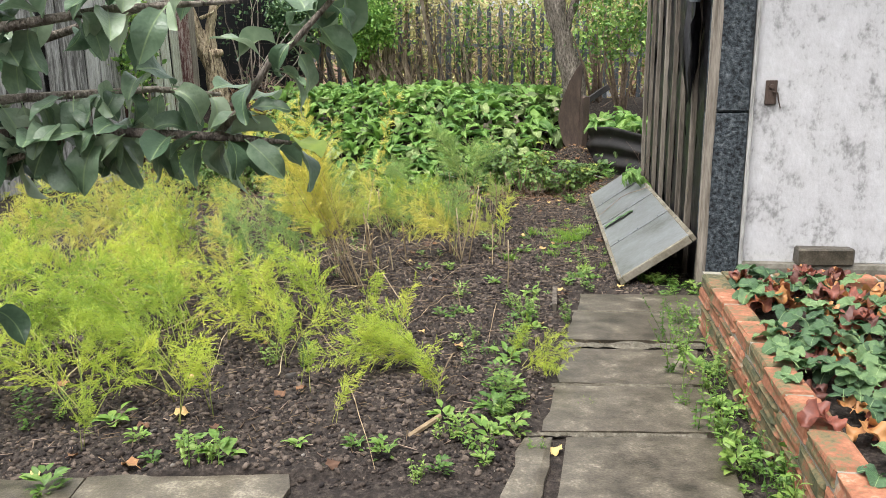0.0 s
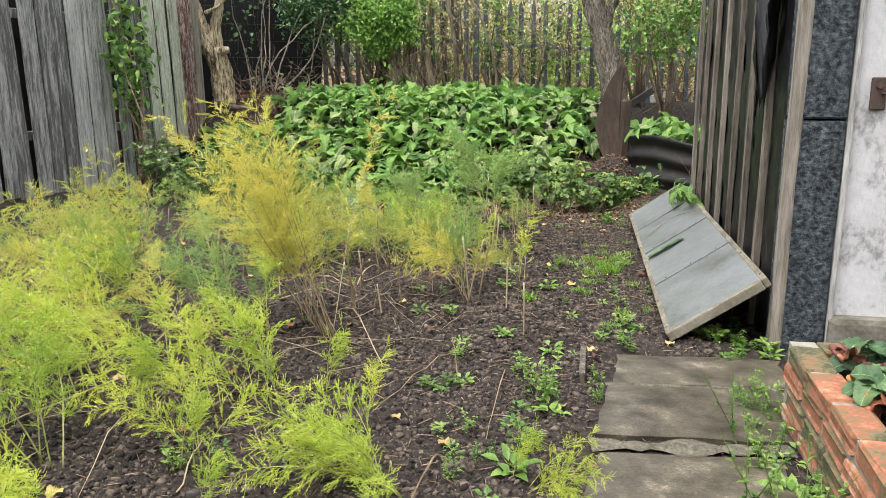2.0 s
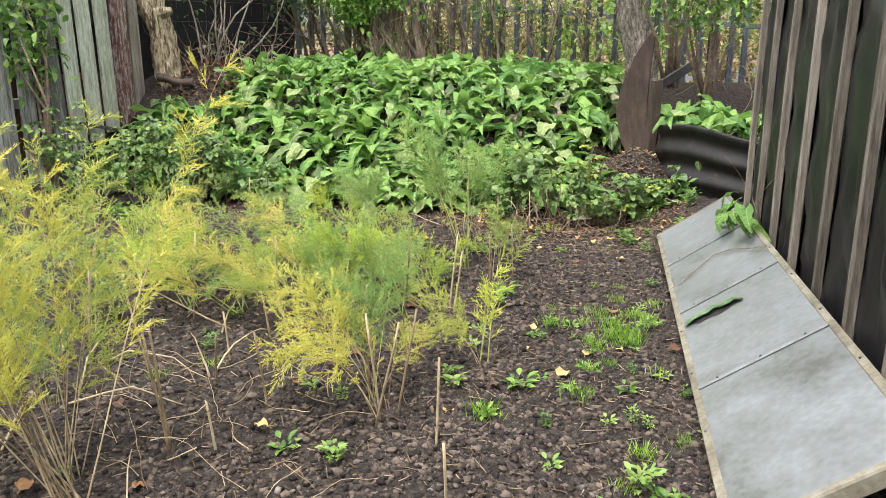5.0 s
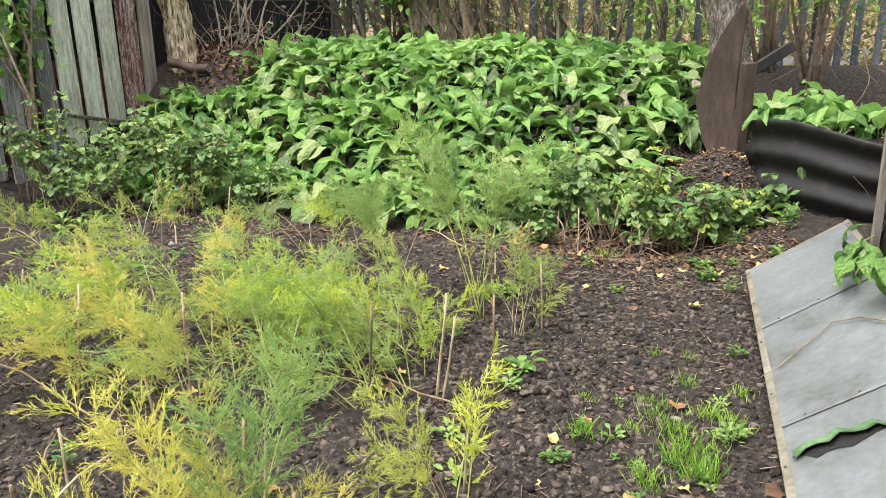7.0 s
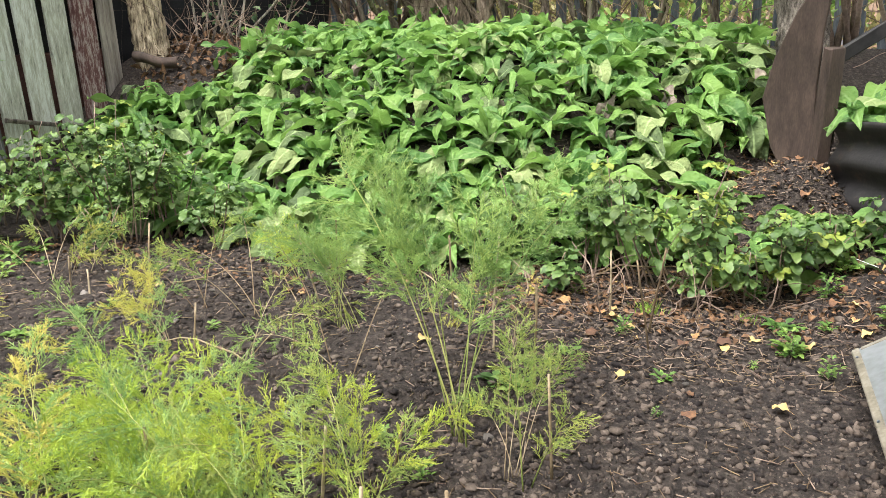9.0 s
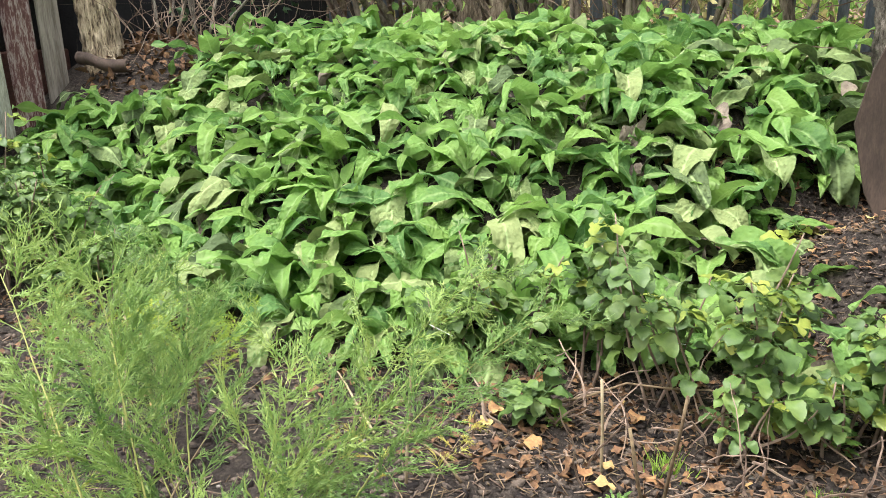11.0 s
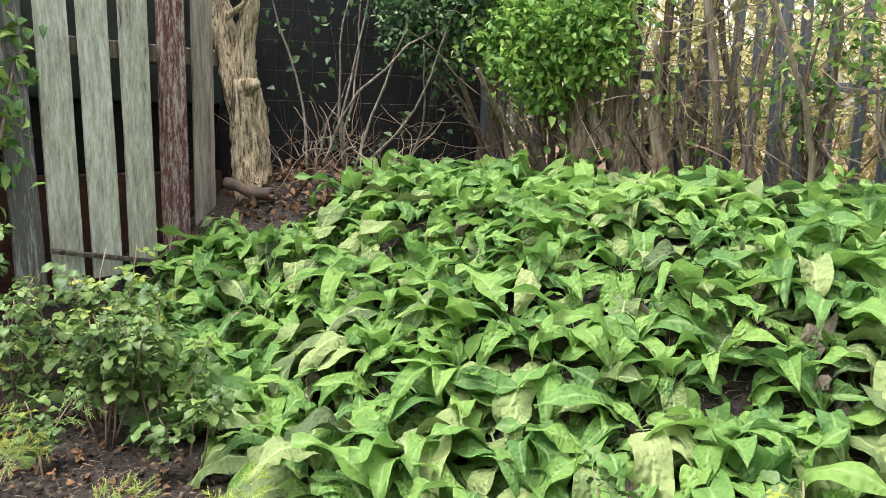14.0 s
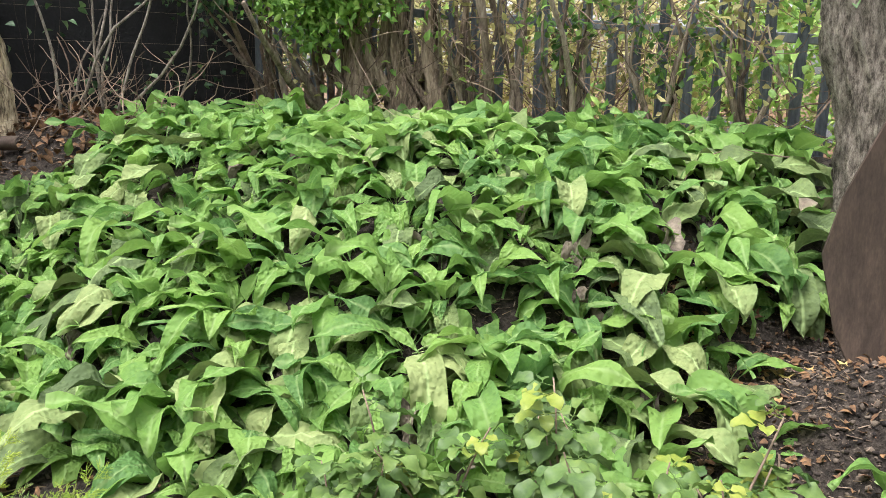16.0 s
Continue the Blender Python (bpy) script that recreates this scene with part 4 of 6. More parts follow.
maple = tree("leaning_tree", "leaning grey-barked young tree behind the rusty blade",
             [([(1.92, 10.95, 0.25), (1.80, 10.95, 0.8), (1.66, 10.95, 1.3), (1.50, 10.95, 1.9), (1.35, 11.0, 2.8), (1.25, 11.0, 3.8)], [0.17, 0.14, 0.125, 0.115, 0.10, 0.08]),
              ([(1.66, 10.95, 1.35), (1.85, 11.0, 1.9), (2.0, 11.1, 2.8)], [0.06, 0.05, 0.03])], GREYBARK)


# ---- shrubs and climbing stems along the boundary ----
def shrub(name, label, centre, spread, n, mat, size, limbs=6, clumps=40, category="shrub", bark=TWIG, foot=None, up=0.3, group=""):
    """A branching bush: limbs from the foot to clumps of many small leaves."""
    c = np.array(centre, float)
    fx, fy = foot if foot else (c[0], c[1])
    fz = gz(fx, fy) - 0.05
    t = thing(name, pose(fx, fy, fz), label, category, group)
    o = np.array([fx, fy, fz])
    cl = rng.normal(size=(clumps, 3))
    cl /= np.linalg.norm(cl, axis=1, keepdims=True)
    cl *= rng.uniform(0.35, 1.0, (clumps, 1)) ** 0.6
    cl = c + cl * np.array(spread)
    for i in range(limbs):
        e = Vector(cl[rng.integers(clumps)] - o)
        mid = e * 0.5 + Vector((rnd.uniform(-0.15, 0.15), rnd.uniform(-0.1, 0.1), 0.1))
        b0 = Vector((rnd.uniform(-0.08, 0.08), rnd.uniform(-0.05, 0.05), 0))
        v, f = tube([b0, mid * 0.5 + Vector((0, 0, 0.05)), mid, e], [0.022, 0.018, 0.012, 0.005], 6)
        mk("limb", v, f, bark, t, "", True)
    which = rng.integers(clumps, size=n)
    pos = cl[which] + rng.normal(size=(n, 3)) * np.array(spread) * 0.20 - o
    v, f = leaf_cloud(pos, rand_dirs(n, -0.2), rand_dirs(n, 1.2), rng.uniform(0.7, 1.3, n) * size, rng.uniform(0.45, 0.65, n) * size)
    tagged(mk("foliage", v, f, mat, t), kind="stuff")
    return t


shrub("privet_bush", "bright green small-leaved bush hanging over the heap", (-1.15, 12.0, 1.60), (0.48, 0.26, 0.42), 4600, PRIVET, 0.062, 7, 34, foot=(-1.4, 12.6))
shrub("privet_bush", "bright green small-leaved bush hanging over the heap", (-1.0, 12.3, 2.3), (0.6, 0.35, 0.5), 1800, PRIVET, 0.065, 7, 30, foot=(-1.3, 12.7))
shrub("ivy_bush", "dark glossy ivy-covered bush in deep shade", (-1.95, 12.2, 1.80), (0.55, 0.3, 0.45), 5200, DARKHEDGE, 0.06, 7, 40, foot=(-1.9, 12.8))
shrub("ivy_bush", "dark glossy ivy-covered bush in deep shade", (-2.6, 13.8, 2.2), (1.2, 0.5, 1.2), 5000, DARKHEDGE, 0.08, 8, 80, foot=(-2.6, 13.9))
shrub("ivy_bush", "dark glossy ivy-covered bush in deep shade", (-4.2, 13.2, 2.3), (1.2, 0.7, 1.2), 4000, DARKHEDGE, 0.08, 8, 70, foot=(-4.2, 13.4))
shrub("fence_climber", "leafy green climber growing up between fence boards", (-3.62, 9.65, 1.15), (0.22, 0.30, 0.75), 420, HEDGE, 0.10, 6, 26, category="climber", foot=(-3.55, 9.6))

# autumn hedge and scrub beyond the railings
for i, (x, y, z, sx, sz, n, mt, nm) in enumerate([
        (-0.6, 13.9, 1.0, 0.9, 0.9, 3200, PALEHEDGE, "autumn_scrub"), (0.7, 14.1, 1.0, 0.9, 1.0, 3200, PALEHEDGE, "autumn_scrub"),
        (2.0, 13.8, 1.0, 0.9, 0.9, 3000, PRIVET, "green_scrub"), (3.2, 13.4, 1.3, 0.9, 1.1, 3000, PALEHEDGE, "autumn_scrub"),
        (1.3, 15.6, 1.5, 1.6, 1.5, 2200, PALEHEDGE, "autumn_scrub"), (-0.8, 16.0, 1.8, 1.6, 1.6, 2200, PALEHEDGE, "autumn_scrub"),
        (4.2, 15.0, 1.8, 1.6, 1.6, 2400, HEDGE, "green_scrub"), (-3.5, 16.5, 2.2, 1.8, 1.8, 2400, DARKHEDGE, "dark_scrub")]):
    shrub(nm, "tangled roadside bush with yellowing autumn leaves" if mt is PALEHEDGE else "tangled green roadside bush beyond the railings", (x, y, z), (sx, 0.6, sz), n, mt,
          0.075, 9, 60, group="scrub beyond the railings")
shrub("overhanging_shrub", "straggly green shrub leaning out above the iron sheet", (2.55, 10.9, 1.75), (0.7, 0.5, 0.7), 1700, HEDGE, 0.075, 9, 45, foot=(2.5, 11.1))
shrub("overhanging_shrub", "straggly reddish shrub leaning out above the iron sheet", (2.2, 11.7, 2.0), (0.7, 0.4, 0.6), 1100, PALEHEDGE, 0.07, 9, 45, foot=(2.3, 11.8))
for i in range(26):
    x = -26 + i * 2.1
    shrub("far_hedge_bush", "distant hedge bush across the road", (x, 30 + rnd.uniform(-1, 1), 2.0 + rnd.uniform(-0.5, 1.2)), (1.7, 1.0, 2.6), 700, PALEHEDGE if i % 3 else HEDGE, 0.28, 4, 40,
          group="far hedge")

# bare stems and stools along the railings
for i in range(5):
    x = -1.2 + i * 0.42 + rnd.uniform(-0.1, 0.1)
    y = 12.55 - 0.113 * (x + 1.5) + rnd.uniform(-0.18, 0.02)
    r0 = rnd.choice([0.010, 0.014, 0.018, 0.024, 0.030])
    line = bend((x, y, gz(x, y) - 0.05), (rnd.uniform(-0.25, 0.25), 0, 1), 2.6, 14, 0.13)
    v, f = tube(line, [r0 * (1 - 0.045 * k) * rnd.uniform(0.8, 1.2) for k in range(len(line))], 8)
    o = Vector((x, y, gz(x, y)))
    tagged(mk("bare_shrub", [Vector(q) for q in v], f, STEMBARK, None, "", True), "rough brown bare shrub stem growing against the railings", "shrub stem", "stems along the railings")
for (x, y) in ((-1.45, 12.4), (-1.2, 12.45), (-0.45, 12.3)):
    stool = thing("shrub_stump", pose(x, y, gz(x, y) - 0.1), "split and rotting multi-stemmed shrub stump on the heap", "stump", "stumps by the railings")
    for k in range(5):
        line = bend((rnd.uniform(-0.12, 0.12), rnd.uniform(-0.06, 0.06), 0), (rnd.uniform(-0.5, 0.5), rnd.uniform(-0.2, 0.1), 1), rnd.uniform(0.6, 1.5), 6, 0.16)
        r0 = rnd.uniform(0.010, 0.038)
        v, f = tube(line, [r0 * (1 - 0.1 * q) for q in range(len(line))], 9)
        mk("stem", v, f, STEMBARK, stool, "", True)


for x, y, h, r0 in ((-1.02, 12.22, 0.62, 0.085), (-0.72, 12.24, 0.7, 0.10), (-0.5, 12.22, 0.45, 0.06)):
    b = gz(x, y) - 0.08
    tree("shrub_stump", "gnarled broken old hedge stump under the green bush",
         [([(x, y, b), (x + 0.02, y, b + 0.35), (x - 0.04, y, b + 0.6), (x - 0.02, y, b + 0.6 + h)], [r0 * 1.3, r0, r0 * 0.7, r0 * 0.35]),
          ([(x, y, b + 0.3), (x + 0.18, y, b + 0.6), (x + 0.24, y, b + 0.75 + h)], [r0 * 0.6, r0 * 0.45, r0 * 0.2]),
          ([(x, y, b + 0.25), (x - 0.2, y - 0.03, b + 0.55), (x - 0.32, y, b + 0.9)], [r0 * 0.5, r0 * 0.4, r0 * 0.15])], STUMPBARK, "stumps by the railings")


def tangle(name, n, x0, x1, y0, y1, z0, z1, length, rad, label, mat=TWIG):
    lines = []
    for _ in range(n):
        x, y = rnd.uniform(x0, x1), rnd.uniform(y0, y1)
        line = bend((x, y, rnd.uniform(z0, z1)), (rnd.uniform(-1, 1), rnd.uniform(-0.25, 0.25), rnd.uniform(-0.6, 1)), rnd.uniform(0.5, 1) * length, 8, 0.22)
        r0 = rnd.uniform(0.5, 1.2) * rad
        lines.append(tube(line, [r0 * (1 - 0.07 * j) for j in range(len(line))], 4, False))
    v, f = tubes(lines)
    return tagged(mk(name, v, f, mat), label, "brambles", kind="stuff")


tangle("bramble_stems", 290, -1.6, 1.5, 11.95, 12.6, 0.4, 1.9, 1.3, 0.0046, "tangle of thin brown bramble and hedge stems along the railings")
tangle("bramble_stems", 80, 1.4, 3.4, 11.2, 12.3, 0.2, 2.0, 1.3, 0.006, "tangle of thin brown hedge stems beside the leaning tree")
tangle("bramble_stems", 90, -2.0, 4.0, 12.8, 14.2, 0.2, 1.9, 1.8, 0.008, "thicket of brown stems behind the railings")
tangle("dead_twigs", 60, -3.0, -2.0, 11.4, 12.2, 0.52, 0.75, 0.7, 0.006, "heap of dead grey-brown twigs and roots")
tangle("dead_twigs", 55, -3.1, -2.1, 11.2, 12.0, 0.54, 0.85, 0.6, 0.004, "heap of dead grey-brown twigs and roots", TWIG)
p = scatter(420, -3.15, -2.1, 11.0, 12.1, 0.03)
v, f = leaf_cloud(p, rand_dirs(420, 0.0), rand_dirs(420, 1.5), rng.uniform(0.05, 0.10, 420), rng.uniform(0.03, 0.05, 420))
tagged(mk("dead_leaf_heap", v, f, LITTER), "heap of dry brown dead leaves at the tree foot", "leaf litter", kind="stuff")
n = 420
u = rng.uniform(0, 1, n)
pos = np.stack([-3.3 + 1.2 * u, 11.65 + 1.2 * u - rng.uniform(0.03, 0.2, n), rng.uniform(0.5, 2.9, n)], 1)
pos = pos[vnoise(pos[:, 0], pos[:, 2], 0.4, 9) > 0.0]
n = len(pos)
v, f = leaf_cloud(pos, rand_dirs(n, -0.3), rand_dirs(n, 1.0), rng.uniform(0.05, 0.09, n), rng.uniform(0.035, 0.06, n))
tagged(mk("ivy_leaves", v, f, DARKHEDGE), "dark ivy leaves climbing over the netting and its black shade sheet", "ivy", kind="stuff")
n = 1300
pos = np.stack([rng.uniform(-1.2, 2.9, n), rng.uniform(11.9, 12.5, n), rng.uniform(0.6, 2.2, n)], 1)
pos = pos[(vnoise(pos[:, 0], pos[:, 2], 0.35, 5) > -0.1)]
n = len(pos)
v, f = leaf_cloud(pos, rand_dirs(n, -0.1), rand_dirs(n, 1.5), rng.uniform(0.06, 0.11, n), rng.uniform(0.035, 0.06, n))
tagged(mk("bramble_leaves", v, f, PRIVET), "scattered green leaves on the brambles by the railings", "brambles", kind="stuff")
pos = np.stack([rng.uniform(-1.4, 2.9, 420), rng.uniform(11.95, 12.5, 420), rng.uniform(0.5, 2.2, 420)], 1)
v, f = leaf_cloud(pos, rand_dirs(420, -0.1), rand_dirs(420, 1.5), rng.uniform(0.04, 0.08, 420), rng.uniform(0.025, 0.045, 420))
tagged(mk("bramble_leaves", v, f, PALEHEDGE), "scattered yellow autumn leaves on the brambles", "brambles", kind="stuff")

for x, z, mt in ((0.35, 1.45, HEDGE), (-0.25, 1.7, PALEHEDGE), (0.95, 1.4, HEDGE), (1.45, 1.55, PALEHEDGE)):
    shrub("hedge_shoot", "sparse leafy hedge shoot growing against the railings", (x, 12.2, z), (0.35, 0.12, 0.55), 260, mt, 0.065, 6, 22, bark=STEMBARK, foot=(x, 12.25), group="hedge shoots")
for x, r0 in ((-0.12, 0.034), (0.12, 0.026), (0.5, 0.024), (-0.75, 0.028)):
    y = 12.28
    line = bend((x, y, gz(x, y) - 0.05), (rnd.uniform(-0.12, 0.12), 0, 1), 2.6, 14, 0.10)
    v, f = tube(line, [r0 * (1 - 0.035 * k) * rnd.uniform(0.8, 1.25) for k in range(len(line))], 10)
    tagged(mk("bare_shrub", v, f, STEMBARK, None, "", True), "rough brown bare shrub stem growing against the railings", "shrub stem", "stems along the railings")

# net threads before a black sheet that puts in the corner's deep shade
def dark_screen():
    pts = [(-4.1, 11.6), (-3.35, 11.75), (-2.95, 12.25), (-2.45, 12.75), (-2.15, 13.05)]
    nx, nz = 24, 14
    vs = []
    for j in range(nz):
        for i in range(nx):
            u = i / (nx - 1) * (len(pts) - 1)
            k = min(int(u), len(pts) - 2)
            a, b = Vector(pts[k]), Vector(pts[k + 1])
            q = a.lerp(b, u - k)
            w = 0.05 * math.sin(i * 1.3) + 0.03 * math.sin(j * 0.9 + i)
            vs.append((q.x + w, q.y + w, 0.2 + j / (nz - 1) * 2.9))
    fs = [(j * nx + i, j * nx + i + 1, (j + 1) * nx + i + 1, (j + 1) * nx + i) for j in range(nz - 1) for i in range(nx - 1)]
    ob = mk("net_screen", vs, fs, CORNERSHADE, shade=True)
    ob.modifiers.new("thick", "SOLIDIFY").thickness = 0.01
    tagged(ob, "sagging net threads before a black sheet standing for the corner's shade", "screen")
    for i in range(0, nx):
        v, f = tube([Vector(vs[j * nx + i]) + Vector((0.03, -0.03, 0)) for j in range(nz)], [0.0010] * nz, 3)
        mk("net_thread", v, f, STEMBARK, ob)
    for j in range(3, nz):
        v, f = tube([Vector(vs[j * nx + i]) + Vector((0.03, -0.03, 0.05)) for i in range(nx)], [0.0010] * nx, 3)
        mk("net_thread", v, f, STEMBARK, ob)


dark_screen()
# thin bare shoots before the dark screen
for i in range(9):
    x, y = rnd.uniform(-3.0, -2.3), rnd.uniform(11.6, 12.0)
    line = bend((x, y, gz(x, y) - 0.05), (rnd.uniform(-0.2, 0.6), 0, 1), rnd.uniform(1.0, 2.4), 9, 0.16)
    v, f = tube(line, [0.012 * (1 - 0.07 * k) for k in range(len(line))], 5)
    tagged(mk("sapling", v, f, GREYBARK, None, "", True), "thin grey bare shoot rising from the twig heap", "shoot", "bare shoots")
def bent_sheet():
    nu, nv = 16, 9
    vs = []
    for j in range(nv):
        for i in range(nu):
            u, w = i / (nu - 1), j / (nv - 1)
            a = w * 2.6
            vs.append((-3.16 + 0.36 * u, 11.14 - 0.07 * math.sin(a) + 0.05 * u + 0.012 * math.sin(u * 9), 0.50 + 0.055 * (1 - math.cos(a)) * 0.9 + 0.012 * math.sin(u * 6 + 1) - 0.05 * u))
    fs = [(j * nu + i, j * nu + i + 1, (j + 1) * nu + i + 1, (j + 1) * nu + i) for j in range(nv - 1) for i in range(nu - 1)]
    ob = mk("bent_iron_sheet", vs, fs, RUST, None, "", True)
    ob.modifiers.new("thick", "SOLIDIFY").thickness = 0.004
    tagged(ob, "curled rusty iron sheet half buried at the tree foot", "iron sheet")


bent_sheet()


# ---- leaves with a shape of their own ----
def leaf_mesh(name, length, width, mat, start=60, end=-50, stalk=0.25, wave=0.012, nl=9, nw=4, seed=0, lobes=0, fold=0.3, twist=0.0, quilt=0.0, bulge=0.8, point=0.7):
    """A curved leaf that grows along +y from the origin; the angles are its slope at the base and at the tip."""
    r = random.Random(seed)
    vs, uv, fs = [], [], []
    y = z = 0.0
    total = length * (1 + stalk)
    ns = 2
    rows = ns + nl
    ph = r.uniform(0, 6)
    for i in range(rows + 1):
        s = i / rows
        a = radians(start + (end - start) * smooth01(np.array(s)).item() ** 1.1)
        if i:
            y += math.cos(a) * total / rows
            z += math.sin(a) * total / rows
        t = (i - ns) / nl
        half = width * 0.03 if t <= 0 else width * 0.5 * (math.sin(math.pi * min(1, t) ** bulge) ** point if t < 1 else 0.0) + 0.001
        if lobes and 0 < t < 1:
            half *= (0.82 + 0.22 * abs(math.sin(t * math.pi * lobes))) if lobes < 7 else (0.92 + 0.10 * abs(math.sin(t * math.pi * lobes)))
        for k in range(-nw // 2, nw // 2 + 1):
            q = k / (nw / 2)
            lift = abs(q) * half * fold + (wave * math.sin(ph + t * 11 + (3 if q > 0 else 0)) * abs(q) if t > 0 else 0)
            lift += quilt * r.uniform(-1, 1) * (1 if t > 0 and abs(q) < 0.99 else 0.4)
            tw = twist * s
            vs.append((q * half * math.cos(tw) - math.sin(a) * 0 + 0.0, y - math.sin(a) * lift, z + math.cos(a) * lift + q * half * math.sin(tw)))
            uv.append((q * half / max(length, 1e-6), max(0.0, t)))
    w = nw + 1
    for i in range(rows):
        for k in range(nw):
            fs.append((i * w + k, i * w + k + 1, (i + 1) * w + k + 1, (i + 1) * w + k))
    me = bpy.data.meshes.new(name)
    me.from_pydata(vs, [], fs)
    lay = me.uv_layers.new(name="uv")
    for lp in me.loops:
        lay.data[lp.index].uv = uv[lp.vertex_index]
    me.polygons.foreach_set("use_smooth", np.ones(len(me.polygons), bool))
    me.materials.append(mat)
    return me


# ---- comfrey ----
COMFREY_MESHES = [leaf_mesh("leaf", rnd.uniform(0.17, 0.29), rnd.uniform(0.066, 0.108), COMFREY, rnd.uniform(35, 82), rnd.uniform(-95, 5), 0.28, rnd.uniform(0.006, 0.022), 12, 8, seed=i,
                            fold=rnd.uniform(-0.4, 0.5), quilt=0.0042, bulge=rnd.uniform(0.62, 0.78), point=rnd.uniform(0.85, 1.1), twist=rnd.uniform(-0.7, 0.7)) for i in range(34)]
COMFREY_OLD_MESHES = [leaf_mesh("leaf", rnd.uniform(0.22, 0.32), rnd.uniform(0.10, 0.14), COMFREY_OLD, rnd.uniform(25, 55), rnd.uniform(-90, -25), 0.3, 0.02, 12, 8, seed=50 + i, fold=rnd.uniform(-0.4, 0.5), quilt=0.006)
                      for i in range(7)]
COMFREY_DEAD_MESHES = [leaf_mesh("leaf", rnd.uniform(0.16, 0.24), rnd.uniform(0.06, 0.09), COMFREY_DEAD, rnd.uniform(20, 50), rnd.uniform(-120, -70), 0.3, 0.03, 12, 6, seed=70 + i, fold=rnd.uniform(0.6, 1.0), quilt=0.010,
                                 twist=rnd.uniform(-1.2, 1.2)) for i in range(3)]


def comfrey(x, y, n, size=1.0, group="comfrey on the heap"):
    t = thing("comfrey_plant", pose(x, y, gz(x, y) - 0.02, 0, 0, rnd.uniform(0, 360)), "lush comfrey plant with broad drooping bright green leaves", "plant", group)
    for i in range(n):
        az = i * 137.5 + rnd.uniform(-25, 25)
        old = rnd.random() < 0.19
        dead = not old and rnd.random() < 0.03
        me = rnd.choice(COMFREY_OLD_MESHES if old else COMFREY_DEAD_MESHES if dead else COMFREY_MESHES)
        inner = i / n
        tilt = rnd.uniform(-46, 0) + 34 * inner
        s = min(1.35, size * rnd.uniform(0.8, 1.2) * (1.0 + 0.2 * inner))
        share("leaf", me, t, pose(0, 0, 0, 0, 0, az) @ pose(0, 0.02, rnd.uniform(0.0, 0.05), tilt, rnd.uniform(-22, 22), rnd.uniform(-15, 15)) @ Matrix.Scale(s, 4), "withered brown-green leaf" if old else "shrivelled grey-brown leaf" if dead else "")
    return t


spots = []
for _ in range(6000):
    x, y = rnd.uniform(-2.95, 1.55), rnd.uniform(8.9, 12.25)
    if y < front_of_heap(x) + 0.05 or (x < -2.3 and y > 10.9) or (x > 0.95 and y < 10.35 and x - 0.95 > (y - 9.4) * 0.2):
        continue
    if x > 1.15 and y < 10.6:
        continue
    if all((x - a) ** 2 + (y - b) ** 2 > 0.170 ** 2 for a, b in spots):
        spots.append((x, y))
for x, y in spots:
    comfrey(x, y, rnd.randint(12, 15), rnd.uniform(0.75, 1.2))
for x, y in ((2.0, 9.95), (2.15, 9.75), (2.3, 9.5), (2.2, 10.05), (2.45, 9.7), (2.4, 10.15), (2.65, 9.5), (2.5, 9.35), (2.6, 10.0), (2.1, 10.3)):
    comfrey(x, y, 9, 1.35, "comfrey behind the iron sheet")
for x, y in ((-3.35, 10.1), (-3.4, 9.85), (-3.3, 10.4), (-3.2, 10.55), (-3.05, 10.75), (-3.1, 10.15), (-2.85, 10.35), (-2.6, 10.0), (-3.05, 10.0), (-3.15, 10.35), (-2.9, 10.6), (-3.2, 10.75), (-3.25, 10.05), (-2.5, 10.3), (-2.75, 9.75), (-3.0, 11.0), (1.25, 9.25), (1.5, 9.3), (1.35, 9.5), (1.62, 9.5), (1.45, 9.05), (1.7, 9.0), (1.75, 9.35), (1.3, 9.75), (1.2, 10.05), (1.85, 9.15)):
    comfrey(x, y, 8, 0.8)
# comfrey leaves hanging on the lid
t = thing("lid_weed", LID @ pose(0.52, 2.60, 0.06), "broad-leaved weed drooping over the lid", "plant")
for i in range(16):
    share("leaf", rnd.choice(COMFREY_MESHES), t, pose(rnd.uniform(-0.06, 0.04), rnd.uniform(-0.25, 0.25), rnd.uniform(0.0, 0.12), 0, 0, rnd.uniform(20, 200)) @ pose(0, 0, 0, rnd.uniform(-55, -20), rnd.uniform(-20, 20), 0) @ Matrix.Scale(rnd.uniform(0.55, 0.85), 4))
for i in range(5):
    v, f = tube(bend((0.03, rnd.uniform(-0.25, 0.2), -0.05), (rnd.uniform(-0.5, 0.1), rnd.uniform(-1, 0.4), 0.9), rnd.uniform(0.25, 0.5), 6, 0.15, 0.15), [0.0025, 0.0023, 0.002, 0.0018, 0.0016, 0.0013, 0.001], 4)
    mk("stem", v, f, TWIG, t, "", True)


